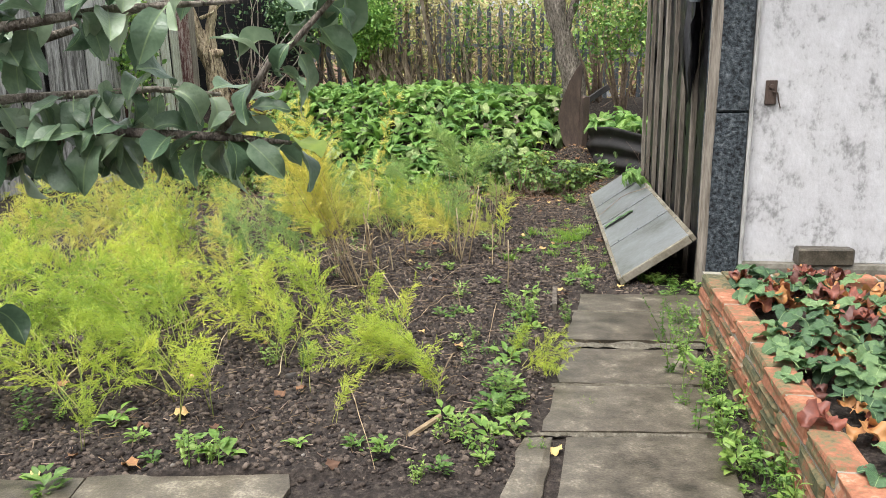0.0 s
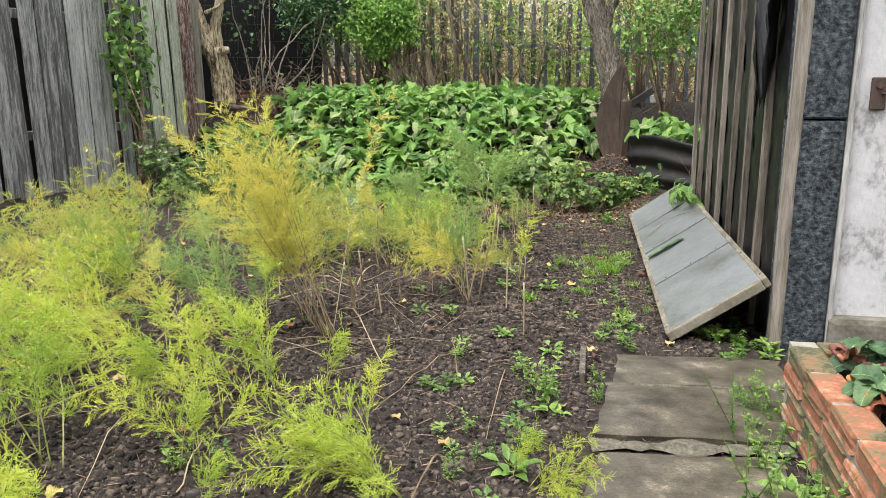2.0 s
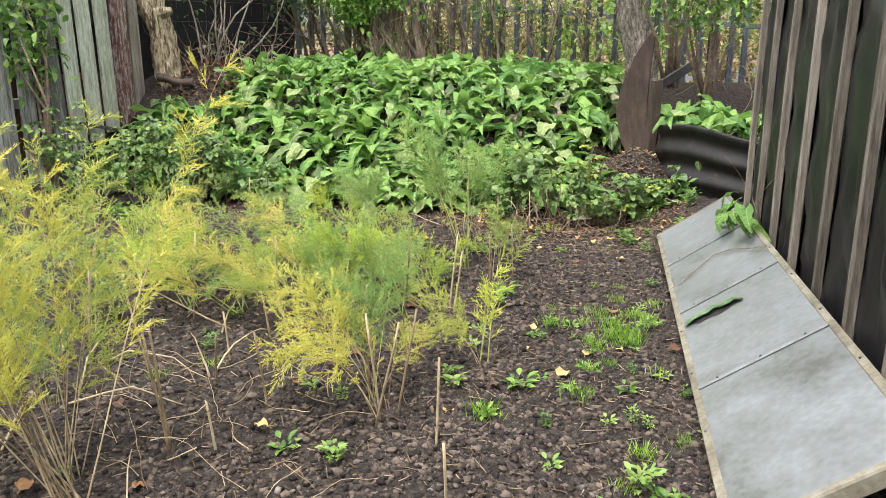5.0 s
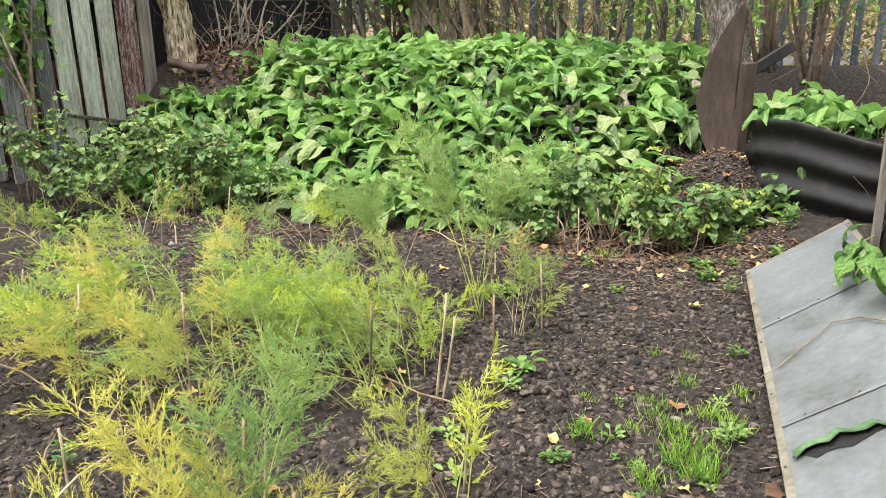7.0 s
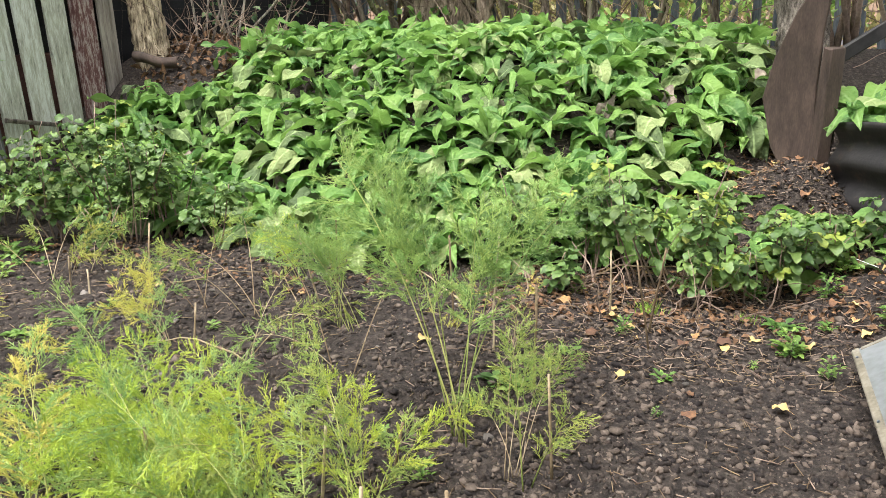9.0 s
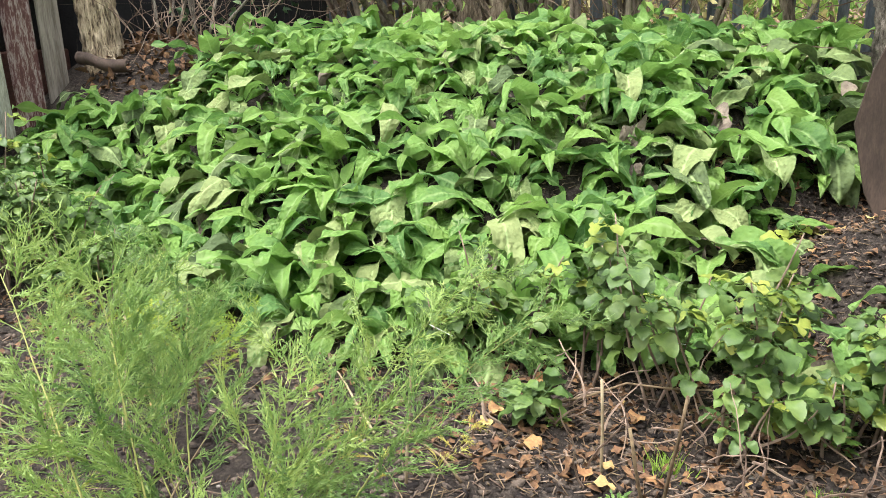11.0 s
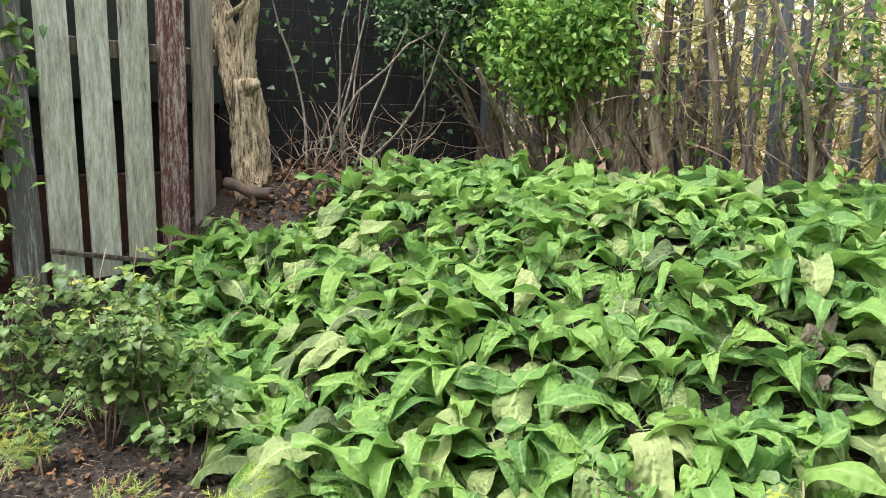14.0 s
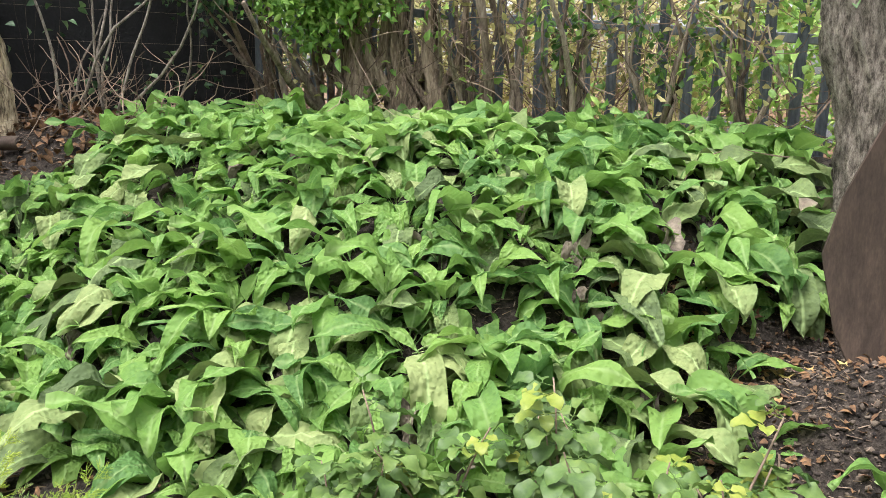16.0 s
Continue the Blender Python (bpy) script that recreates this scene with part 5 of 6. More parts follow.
def trifoliate(name, leaflets, spread, seed):
    """Three leaflets on one stalk as one leaf."""
    r = random.Random(seed)
    bm = bmesh.new()
    for turn, reach, size in ((0, spread, 1.0), (70, spread * 0.75, 0.8), (-70, spread * 0.75, 0.8)):
        piece = bmesh.new()
        piece.from_mesh(leaflets[r.randrange(len(leaflets))])
        m = pose(0, reach, 0.008, r.uniform(-20, 12), r.uniform(-18, 18), turn) @ Matrix.Scale(size, 4)
        bmesh.ops.transform(piece, matrix=m, verts=piece.verts)
        tmp = bpy.data.meshes.new("piece")
        piece.to_mesh(tmp)
        piece.free()
        bm.from_mesh(tmp)
        bpy.data.meshes.remove(tmp)
    v, f = tube([(0, 0, 0), (0, spread * 0.5, 0.004), (0, spread, 0.008)], [0.0018, 0.0015, 0.0012], 4)
    vv = [bm.verts.new(q) for q in v]
    for q in f:
        bm.faces.new([vv[k] for k in q])
    me = bpy.data.meshes.new(name)
    bm.to_mesh(me)
    bm.free()
    me.materials.append(leaflets[0].materials[0])
    return me


# ---- raspberry canes and currant bushes before the heap ----
RASP = [leaf_mesh("leaf", 0.085, 0.055, CURRANT, 25, -35, 0.1, 0.005, 9, 2, seed=80 + i, lobes=5.5, fold=0.3) for i in range(6)]
RASP = [trifoliate("leaf", RASP, 0.05, i) for i in range(7)]
RASP_Y = [leaf_mesh("leaf", 0.07, 0.05, RASPYELLOW, 25, -25, 0.1, 0.004, 9, 2, seed=90 + i, lobes=5.5) for i in range(2)]
RASP_Y1 = RASP_Y[0]
RASP_Y = [trifoliate("leaf", RASP_Y, 0.045, i) for i in range(3)]


def cane_bush(x, y, height, n_canes, per, spread, yellow=0.05, name="raspberry_bush", label="dark green raspberry bush with toothed leaves and woody canes"):
    t = thing(name, pose(x, y, gz(x, y) - 0.02), label, "bush", "bushes before the heap")
    for c in range(n_canes):
        d = (rnd.uniform(-spread, spread), rnd.uniform(-spread, spread), 1)
        line = bend((rnd.uniform(-0.07, 0.07), rnd.uniform(-0.05, 0.05), 0), d, height * rnd.uniform(0.7, 1.1), 7, 0.08)
        v, f = tube(line, [0.006 * (1 - 0.09 * k) for k in range(len(line))], 6)
        cane = mk("cane", v, f, TWIG, t, "thin brown woody cane", True)
        for k in range(per):
            s = rnd.uniform(0.3, 1.0) ** 0.7 * (len(line) - 1.001)
            q = line[int(s)].lerp(line[int(s) + 1], s - int(s))
            az = rnd.uniform(0, 360)
            me = rnd.choice(RASP_Y) if rnd.random() < yellow and s > len(line) * 0.5 else rnd.choice(RASP)
            share("leaf", me, cane, pose(q.x, q.y, q.z, 0, 0, az) @ pose(0, 0, 0, rnd.uniform(-25, 20), rnd.uniform(-15, 15), 0) @ Matrix.Scale(rnd.uniform(0.65, 1.15), 4))
    return t


for x, y, h, nc, per, sp, ye in ((0.62, 9.05, 0.55, 4, 7, 0.4, 0.05), (0.85, 8.95, 0.62, 5, 7, 0.35, 0.12), (1.05, 8.85, 0.6, 5, 7, 0.4, 0.15), (1.2, 9.05, 0.5, 4, 6, 0.4, 0.15),
                                 (0.49, 8.66, 0.24, 2, 5, 0.3, 0.0), (0.35, 9.1, 0.5, 3, 6, 0.4, 0.1), (1.42, 8.85, 0.4, 4, 6, 0.5, 0.15), (1.6, 8.95, 0.4, 4, 6, 0.5, 0.1), (1.72, 9.2, 0.35, 4, 5, 0.5, 0.1), (1.3, 8.75, 0.3, 3, 5, 0.5, 0.1), (1.0, 8.68, 0.3, 2, 5, 0.4, 0.05),
                                 (-1.9, 9.4, 0.65, 6, 9, 0.5, 0.03), (-2.1, 9.25, 0.6, 6, 9, 0.5, 0.03), (-2.35, 9.45, 0.8, 6, 9, 0.35, 0.12), (-2.2, 9.6, 0.6, 5, 8, 0.5, 0.1), (-2.0, 8.9, 0.35, 3, 6, 0.4, 0.02),
                                 (-2.6, 9.2, 0.55, 5, 8, 0.5, 0.03), (-2.9, 9.0, 0.6, 5, 8, 0.5, 0.03), (-3.1, 9.4, 0.8, 5, 8, 0.3, 0.03), (-3.35, 9.2, 0.75, 5, 8, 0.3, 0.02), (-1.55, 9.25, 0.4, 3, 6, 0.4, 0.05),
                                 (0.1, 8.95, 0.35, 3, 5, 0.4, 0.0)):
    cane_bush(x, y, h, nc, per + 3, sp, ye + 0.05)


# ---- asparagus ferns ----
def fern_mesh(seed, height, lean, flop, spread, stems, branch_len, n_br, low):
    """Stem lines and needle arrays of one asparagus plant: leaning stems, flat feathered side branches, whorls of fine needles."""
    r = random.Random(seed)
    g = np.random.default_rng(seed)
    stem_lines, P, A, L, W = [], [], [], [], []
    for _ in range(stems):
        az = r.gauss(0, spread)
        p, h = Vector((r.uniform(-0.04, 0.04), r.uniform(-0.04, 0.04), 0)), height * r.uniform(0.65, 1.1)
        line = [p.copy()]
        e, fall = radians(90 - lean * r.uniform(0.5, 1.25)), radians(flop * r.uniform(0.6, 1.2))
        for k in range(12):
            a = e - fall * ((k + 1) / 12) ** 1.8
            az += r.gauss(0, 0.05)
            p = p + Vector((math.cos(az) * math.cos(a), math.sin(az) * math.cos(a), math.sin(a))) * (h / 12)
            p.z = max(p.z, 0.03)
            line.append(p.copy())
        stem_lines.append(line)
        for b in range(n_br):
            v = (b + r.random()) / n_br
            u = (low + (1 - low) * v) * 11.99
            q = line[int(u)].lerp(line[int(u) + 1], u - int(u))
            sd = (line[int(u) + 1] - line[int(u)]).normalized()
            side = sd.orthogonal().normalized()
            side = Matrix.Rotation(r.uniform(0, 6.28), 3, sd) @ side
            reach = branch_len * r.uniform(0.6, 1.15) * (0.3 + 0.7 * min(1.0, v * 4)) * (1.05 - 0.55 * v)
            br = bend(q, side + sd * 1.15, reach, 5, 0.10, 0.05, r)
            flat = sd.cross(side).normalized() + Vector((r.gauss(0, 0.3), r.gauss(0, 0.3), r.gauss(0, 0.3)))
            for k in range(5):
                d = br[k + 1] - br[k]
                P.append(np.array(br[k])[None]); A.append(np.array(d.normalized())[None]); L.append(np.array([d.length * 1.25])); W.append(np.array([0.0011]))
            for w in range(max(5, int(reach / 0.0075))):
                uu = r.uniform(0.12, 1.0) * 4.99
                q2 = br[int(uu)].lerp(br[int(uu) + 1], uu - int(uu))
                bd = (br[int(uu) + 1] - br[int(uu)]).normalized()
                td = (bd * 1.15 + flat * (0.65 if w % 2 else -0.65) + Vector((r.gauss(0, 0.25), r.gauss(0, 0.25), r.gauss(0, 0.25)))).normalized()
                tl = r.uniform(0.025, 0.055) * (1.15 - 0.1 * uu)
                n = int(tl / 0.0028)
                ts = np.linspace(0.05, 1.0, n)[:, None] * tl
                tdn = np.array(td)[None]
                P.append(np.array(q2)[None] + ts * tdn)
                A.append(tdn * 1.0 + g.normal(size=(n, 3)) * 0.40)
                L.append(g.uniform(0.007, 0.015, n)); W.append(np.full(n, 0.00108))
                P.append(np.array(q2)[None]); A.append(tdn); L.append(np.array([tl])); W.append(np.array([0.0007]))
    P, A, L, W = np.concatenate(P), np.concatenate(A), np.concatenate(L)[:, None], np.concatenate(W)[:, None]
    n = len(P)
    A /= np.linalg.norm(A, axis=1, keepdims=True)
    side = np.cross(A, g.normal(size=(n, 3)))
    side /= np.linalg.norm(side, axis=1, keepdims=True)
    V = np.stack([P - side * W, P + side * W, P + A * L], 1).reshape(-1, 3)
    V[:, 2] = np.maximum(V[:, 2], 0.012)
    F = np.arange(3 * n).reshape(n, 3)
    return stem_lines, V, F


FERNS = {}


def fern_kind(kind, seed, height, lean, flop, spread, stems, branch_len, n_br, low, mat, stem_mat, label):
    lines, V, F = fern_mesh(seed, height, lean, flop, spread, stems, branch_len, n_br, low)
    t = thing("asparagus_plant", pose(0, 0, -50), label, "plant", "asparagus in the bed")
    for line in lines:
        v, f = tube(line, [0.0028 * (1 - 0.065 * k) for k in range(len(line))], 5)
        mk("stem", v, f, stem_mat, t, "", True)
    tagged(mk("fronds", V, F, mat, t), kind="stuff")
    FERNS.setdefault(kind, []).append(t)


for i in range(3):
    fern_kind("lime", 10 + i, 0.68, 36, 70, 0.6, 6, 0.15, 20, 0.22, FERN_LIME, GREENSTEM, "feathery lime-green asparagus fern flopping over dark soil")
    fern_kind("low", 60 + i, 0.55, 52, 50, 0.55, 6, 0.12, 19, 0.2, FERN_LIME, GREENSTEM, "low feathery lime-green asparagus fern lying over the soil")
    fern_kind("sprig", 70 + i, 0.42, 16, 20, 1.5, 2, 0.11, 14, 0.3, FERN_LIME if i else FERN_MIXED, GREENSTEM, "small upright sprig of feathery asparagus fern")
    fern_kind("tall", 20 + i, 1.22, 27, 4, 0.6, 8, 0.20, 24, 0.34, FERN_YELLOW, STRAW, "tall feathery asparagus fern turned golden yellow")
    fern_kind("green", 30 + i, 0.92, 26, 45, 0.5, 4, 0.23, 24, 0.42, FERN_GREEN, GREENSTEM, "feathery mid-green asparagus fern with arching stems")
    fern_kind("fan", 50 + i, 0.78, 24, 92, 0.6, 5, 0.17, 20, 0.40, FERN_YELLOW if i == 1 else FERN_MIXED, STRAW, "feathery yellow-green asparagus fern leaning over the soil")
    fern_kind("mat", 80 + i, 0.68, 46, 66, 0.7, 5, 0.15, 19, 0.2, (FERN_LIME, FERN_MIXED, FERN_GREEN)[i], GREENSTEM, "flopped yellow-green asparagus fern lying over the soil")
    fern_kind("sparse", 40 + i, 0.62, 32, 70, 1.0, 3, 0.12, 9, 0.5, FERN_MIXED if i else FERN_GREEN, STRAW, "sparse yellowing asparagus fern with dry arching stems")


def fern(kind, x, y, size=1.0, turn=None):
    options = FERNS[kind]
    src = options[rnd.randrange(len(options))]
    m = pose(x, y, gz(x, y) - 0.01, 0, 0, rnd.uniform(0, 360) if turn is None else turn) @ Matrix.Scale(size, 4)
    c = copy_thing(src, m)
    c.scale = (size, size, size)
    return c


# near, lime ones
for kind, x, y, z, turn in (("lime", -0.58, 3.65, 1.0, 150), ("lime", -0.80, 3.68, 1.0, 170), ("low", -0.05, 3.06, 0.95, 172), ("low", -0.08, 3.10, 0.8, 150), ("low", 0.33, 3.12, 0.5, -10),
                            ("sprig", 0.30, 3.16, 0.6, 0), ("lime", -1.32, 2.65, 0.95, 150), ("lime", -1.05, 2.85, 0.9, 190), ("lime", -1.91, 3.29, 1.1, 20), ("lime", -1.50, 3.0, 1.1, 120),
                            ("lime", -1.15, 3.2, 1.1, 160), ("sprig", -0.92, 2.60, 1.0, 20), ("sprig", -0.86, 2.68, 0.85, 140), ("sprig", -0.56, 2.90, 0.65, 0), ("sprig", -0.38, 2.57, 0.55, 60),
                            ("sprig", -0.06, 2.80, 0.75, 200), ("sprig", -0.02, 2.72, 0.5, 90), ("sprig", -0.38, 3.85, 0.8, 0), ("sprig", -0.21, 3.54, 0.7, 100), ("green", -0.91, 4.42, 0.55, 120),
                            ("lime", -2.2, 3.0, 1.1, 60), ("lime", -2.4, 3.7, 1.1, 100), ("lime", -1.75, 3.75, 1.1, 140), ("lime", -1.3, 3.75, 1.05, 170), ("lime", -2.0, 2.7, 0.9, 30),
                            ("lime", -1.65, 2.55, 0.7, 200), ("sprig", -1.0, 3.55, 1.0, 0), ("sprig", -0.72, 3.2, 0.8, 0), ("lime", -0.72, 3.3, 0.7, 160), ("sprig", -1.2, 2.4, 0.6, 0)):
    fern(kind, x, y, z, turn)
# middle, turning yellow
for x, y, z, turn in ((-0.50, 4.48, 1.0, 155), (-0.56, 4.58, 0.95, 175), (-0.64, 4.72, 0.85, 120), (-1.75, 5.3, 0.7, 150)):
    fern("tall", x, y, z, turn)
for kind, x, y, z, turn in (("fan", 0.11, 5.20, 0.92, 168), ("fan", 0.12, 5.26, 0.7, 120), ("green", 0.09, 5.28, 0.72, 110), ("fan", 0.43, 5.73, 0.6, 165),
                            ("sprig", 0.44, 5.78, 1.0, 120), ("green", 0.30, 7.27, 1.12, 132), ("green", 0.27, 7.32, 1.05, 115), ("fan", 0.46, 7.12, 0.62, 100), ("sprig", 0.48, 7.08, 0.9, 60),
                            ("mat", -0.15, 6.60, 1.0, 175), ("mat", -0.44, 6.40, 1.0, 165), ("mat", -0.54, 7.02, 0.9, 180), ("mat", -0.70, 6.30, 1.0, 190), ("mat", -0.30, 6.78, 0.9, 160),
                            ("mat", 0.02, 6.50, 0.9, 185), ("mat", -0.05, 6.78, 0.9, 170), ("mat", 0.05, 6.32, 0.85, 175), ("mat", 0.18, 6.72, 0.9, 172), ("lime", 0.12, 6.9, 0.75, 165), ("mat", 0.16, 6.45, 0.8, 180), ("mat", -0.25, 6.30, 1.0, 150), ("mat", -0.62, 6.62, 1.0, 200), ("mat", -0.95, 6.35, 1.0, 160), ("lime", -0.4, 6.85, 0.7, 140), ("mat", -0.95, 6.75, 0.9, 170), ("mat", -1.3, 6.5, 0.9, 150), ("sprig", 0.16, 6.60, 0.7, 0), ("fan", -0.43, 6.10, 0.7, 160),
                            ("green", -1.83, 5.13, 0.7, 140), ("mat", -1.6, 5.0, 1.1, 150), ("mat", -2.0, 5.6, 1.1, 170), ("mat", -1.2, 5.9, 0.9, 140), ("mat", -2.5, 4.4, 1.2, 120), ("mat", -2.9, 5.6, 1.1, 130), ("mat", -1.1, 4.6, 0.9, 150), ("fan", -1.7, 6.6, 0.8, 150), ("fan", -2.3, 4.9, 1.0, 150), ("green", -2.1, 5.0, 0.6, 60), ("mat", -1.4, 5.6, 1.0, 150), ("mat", -1.5, 4.45, 1.1, 150), ("mat", -1.95, 4.5, 1.1, 120),
                            ("fan", -2.3, 5.3, 1.0, 130), ("fan", -2.7, 4.8, 1.1, 90), ("mat", -2.1, 6.0, 1.0, 140), ("mat", -2.6, 6.2, 1.0, 100), ("fan", -3.0, 7.0, 0.9, 120),
                            ("mat", -2.5, 7.2, 1.0, 160), ("mat", -1.15, 4.15, 1.0, 160), ("mat", -1.75, 4.1, 1.1, 140), ("green", -1.25, 4.9, 0.55, 160), ("sparse", -1.65, 7.26, 1.0, 140),
                            ("fan", -1.55, 7.1, 0.7, 60), ("sparse", -1.16, 7.17, 1.0, 170), ("sparse", -1.38, 6.18, 1.0, 200), ("green", -0.98, 5.2, 0.4, 120), ("sparse", -1.03, 8.15, 0.9, 150),
                            ("sparse", -1.94, 8.33, 0.9, 140), ("green", -0.29, 8.02, 0.7, 150), ("green", -0.38, 8.10, 0.6, 120), ("sparse", -0.76, 8.10, 1.0, 170), ("mat", -0.80, 8.72, 0.65, 150),
                            ("mat", -0.55, 8.62, 0.6, 120), ("sparse", -1.92, 8.60, 0.8, 100), ("fan", -1.95, 8.5, 0.5, 40), ("sparse", -0.2, 7.6, 1.0, 180), ("fan", -2.3, 7.9, 0.7, 170),
                            ("sparse", -2.6, 8.4, 0.9, 170), ("sparse", 0.36, 8.0, 0.7, 120), ("fan", -0.95, 7.75, 0.6, 160), ("sparse", -0.55, 7.55, 0.9, 30), ("fan", -2.9, 8.1, 0.7, 160)):
    fern(kind, x, y, z, turn)
for options in FERNS.values():
    for src in options:
        for o in (*src.children_recursive, src):
            bpy.data.objects.remove(o)

# ---- dry cut stems standing and lying in the bed ----
STICKS = []
for i in range(5):
    h = (0.16, 0.24, 0.33, 0.20, 0.42)[i]
    line = bend((0, 0, 0), (0, 0, 1), h, 4, 0.03)
    v, f = tube(line, [0.0048, 0.0045, 0.0042, 0.004, 0.0038], 6)
    ob = mk("dead_asparagus", [Vector(q) for q in v], f, STRAW, None, "", True)
    STICKS.append(ob.data)
    bpy.data.objects.remove(ob)


def stalk(x, y, i, lean=8.0):
    ob = new("dead_asparagus", STICKS[i])
    ob.matrix_basis = pose(x, y, gz(x, y) - 0.03, rnd.uniform(-lean, lean), rnd.uniform(-lean, lean), rnd.uniform(0, 360))
    tagged(ob, "dry straw-coloured cut asparagus stalk standing in soil", "stalk", "cut stalks")


for x, y in ((0.11, 5.15), (0.13, 5.18), (0.39, 4.53), (0.26, 6.41), (0.28, 6.40), (0.45, 6.42), (0.06, 6.31), (0.23, 8.22), (0.09, 8.15), (0.57, 7.14), (0.47, 7.6), (-0.25, 5.22), (-0.9, 6.2),
             (-0.68, 5.32), (0.05, 5.4), (0.43, 5.9), (0.85, 8.1), (0.7, 8.45), (0.85, 8.3), (-0.5, 6.21)):
    stalk(x, y, rnd.choice([2, 4, 4]), 8)
for _ in range(48):
    x = rnd.uniform(-3.0, 0.35)
    stalk(x, rnd.uniform(4.6, 8.9), rnd.randrange(5), 12)
for i in range(54):
    x, y = rnd.uniform(-2.2, 0.5), (rnd.uniform(3.9, 8.8) if i < 26 else rnd.uniform(2.9, 4.8))
    a = rnd.uniform(0, 6.28)
    ln = rnd.uniform(0.35, 0.9)
    pts = []
    for k in range(8):
        s = k / 7
        px, py = x + math.cos(a) * ln * s, y + math.sin(a) * ln * s
        pts.append((px, py, float(fine_z(px, py)) + 0.012 + 0.14 * math.sin(math.pi * s) * rnd.uniform(0.9, 1.1) * (ln if i % 2 else 0.2)))
    v, f = tube(pts, [(0.0045 if i < 30 else 0.003) * (1 - 0.09 * k) for k in range(8)], 5)
    tagged(mk("fallen_asparagus", v, f, STRAW, None, "", True), "long dry asparagus stem arching over the soil", "stalk", "fallen stems")
tangle("dry_stem_litter", 45, -0.75, 0.0, 4.6, 5.5, -0.20, -0.15, 0.34, 0.0018, "mat of dry straw-coloured stems on the soil", STRAW)
tangle("dry_stem_litter", 60, 0.3, 1.4, 8.3, 8.8, -0.36, -0.33, 0.3, 0.004, "brown broken stems littering the foot of the bushes", TWIG)


# ---- weeds, grass tufts, fallen leaves ----
def weed_kind(seed, n, size, lift):
    g = np.random.default_rng(seed)
    a = g.uniform(0, 6.28, n)
    rad = g.uniform(0, 0.05, n) * 0.035 * 18
    pos = np.stack([np.cos(a) * rad, np.sin(a) * rad, g.uniform(0, lift, n)], 1)
    al = np.stack([np.cos(a), np.sin(a), g.uniform(0.1, 0.7, n)], 1)
    v, f = leaf_cloud(pos, al, np.tile([0, 0, 1.0], (n, 1)) + g.normal(size=(n, 3)) * 0.2, g.uniform(0.6, 1.3, n) * size, g.uniform(0.4, 0.65, n) * size, 0.15)
    ob = mk("weed", v, f, WEED)
    me = ob.data
    bpy.data.objects.remove(ob)
    return me


WEEDS = [weed_kind(100 + i, *q) for i, q in enumerate(((36, 0.028, 0.05), (60, 0.020, 0.08), (16, 0.045, 0.03), (90, 0.018, 0.13)))]


def weed(x, y, k, s):
    ob = thing("weed", pose(x, y, float(fine_z(x, y)) - 0.004, 0, 0, rnd.uniform(0, 360)), "", "weed")
    tagged(share("foliage", WEEDS[k], ob, Matrix.Scale(s, 4)), kind="stuff")
    tagged(ob, "small fresh green weed sprouting from the soil", "weed", "weeds in the bed")


for x, y in ((-0.85, 2.35), (-1.5, 2.6), (-1.4, 2.65), (-1.75, 2.1), (0.05, 2.4), (0.2, 2.6), (0.22, 2.75), (0.2, 2.9), (0.28, 3.2), (0.3, 3.35), (0.45, 3.7), (0.12, 2.25), (0.1, 3.2), (0.35, 4.1),
             (0.1, 4.3), (0.5, 4.4), (0.75, 4.55), (0.85, 4.45), (-0.2, 2.3), (-0.6, 3.2), (-1.2, 2.6), (0.0, 2.6), (0.15, 2.45)):
    weed(x, y, rnd.choice([0, 1, 2, 3]), rnd.uniform(0.8, 1.5))
def tall_weed_kind(seed, n, h, mat, leaf):
    """Thin upright stems with small leaves all the way up."""
    g = np.random.default_rng(seed)
    pos, al, stems = [], [], []
    for k in range(n):
        a, tilt, hh = g.uniform(0, 6.28), g.uniform(0.05, 0.55), h * g.uniform(0.5, 1.15)
        d = np.array([math.cos(a) * tilt, math.sin(a) * tilt, 1.0])
        base = np.array([g.normal() * 0.025, g.normal() * 0.025, 0])
        stems.append(tube([base, base + d * hh * 0.5, base + d * hh], [0.0016, 0.0013, 0.0008], 4))
        for q in range(int(hh / 0.011)):
            pos.append(base + d * hh * g.uniform(0.1, 1.0))
            b = g.uniform(0, 6.28)
            al.append([math.cos(b), math.sin(b), g.uniform(-0.2, 0.8)])
    m = len(pos)
    v, f = leaf_cloud(np.array(pos), np.array(al), np.tile([0, 0, 1.0], (m, 1)) + g.normal(size=(m, 3)) * 0.3, g.uniform(0.6, 1.3, m) * leaf, g.uniform(0.4, 0.6, m) * leaf, 0.15)
    sv, sf = tubes(stems)
    ob = mk("weed", [tuple(q) for q in v] + [tuple(q) for q in sv], [tuple(q) for q in f] + [tuple(i + len(v) for i in q) for q in sf], mat)
    me = ob.data
    bpy.data.objects.remove(ob)
    return me


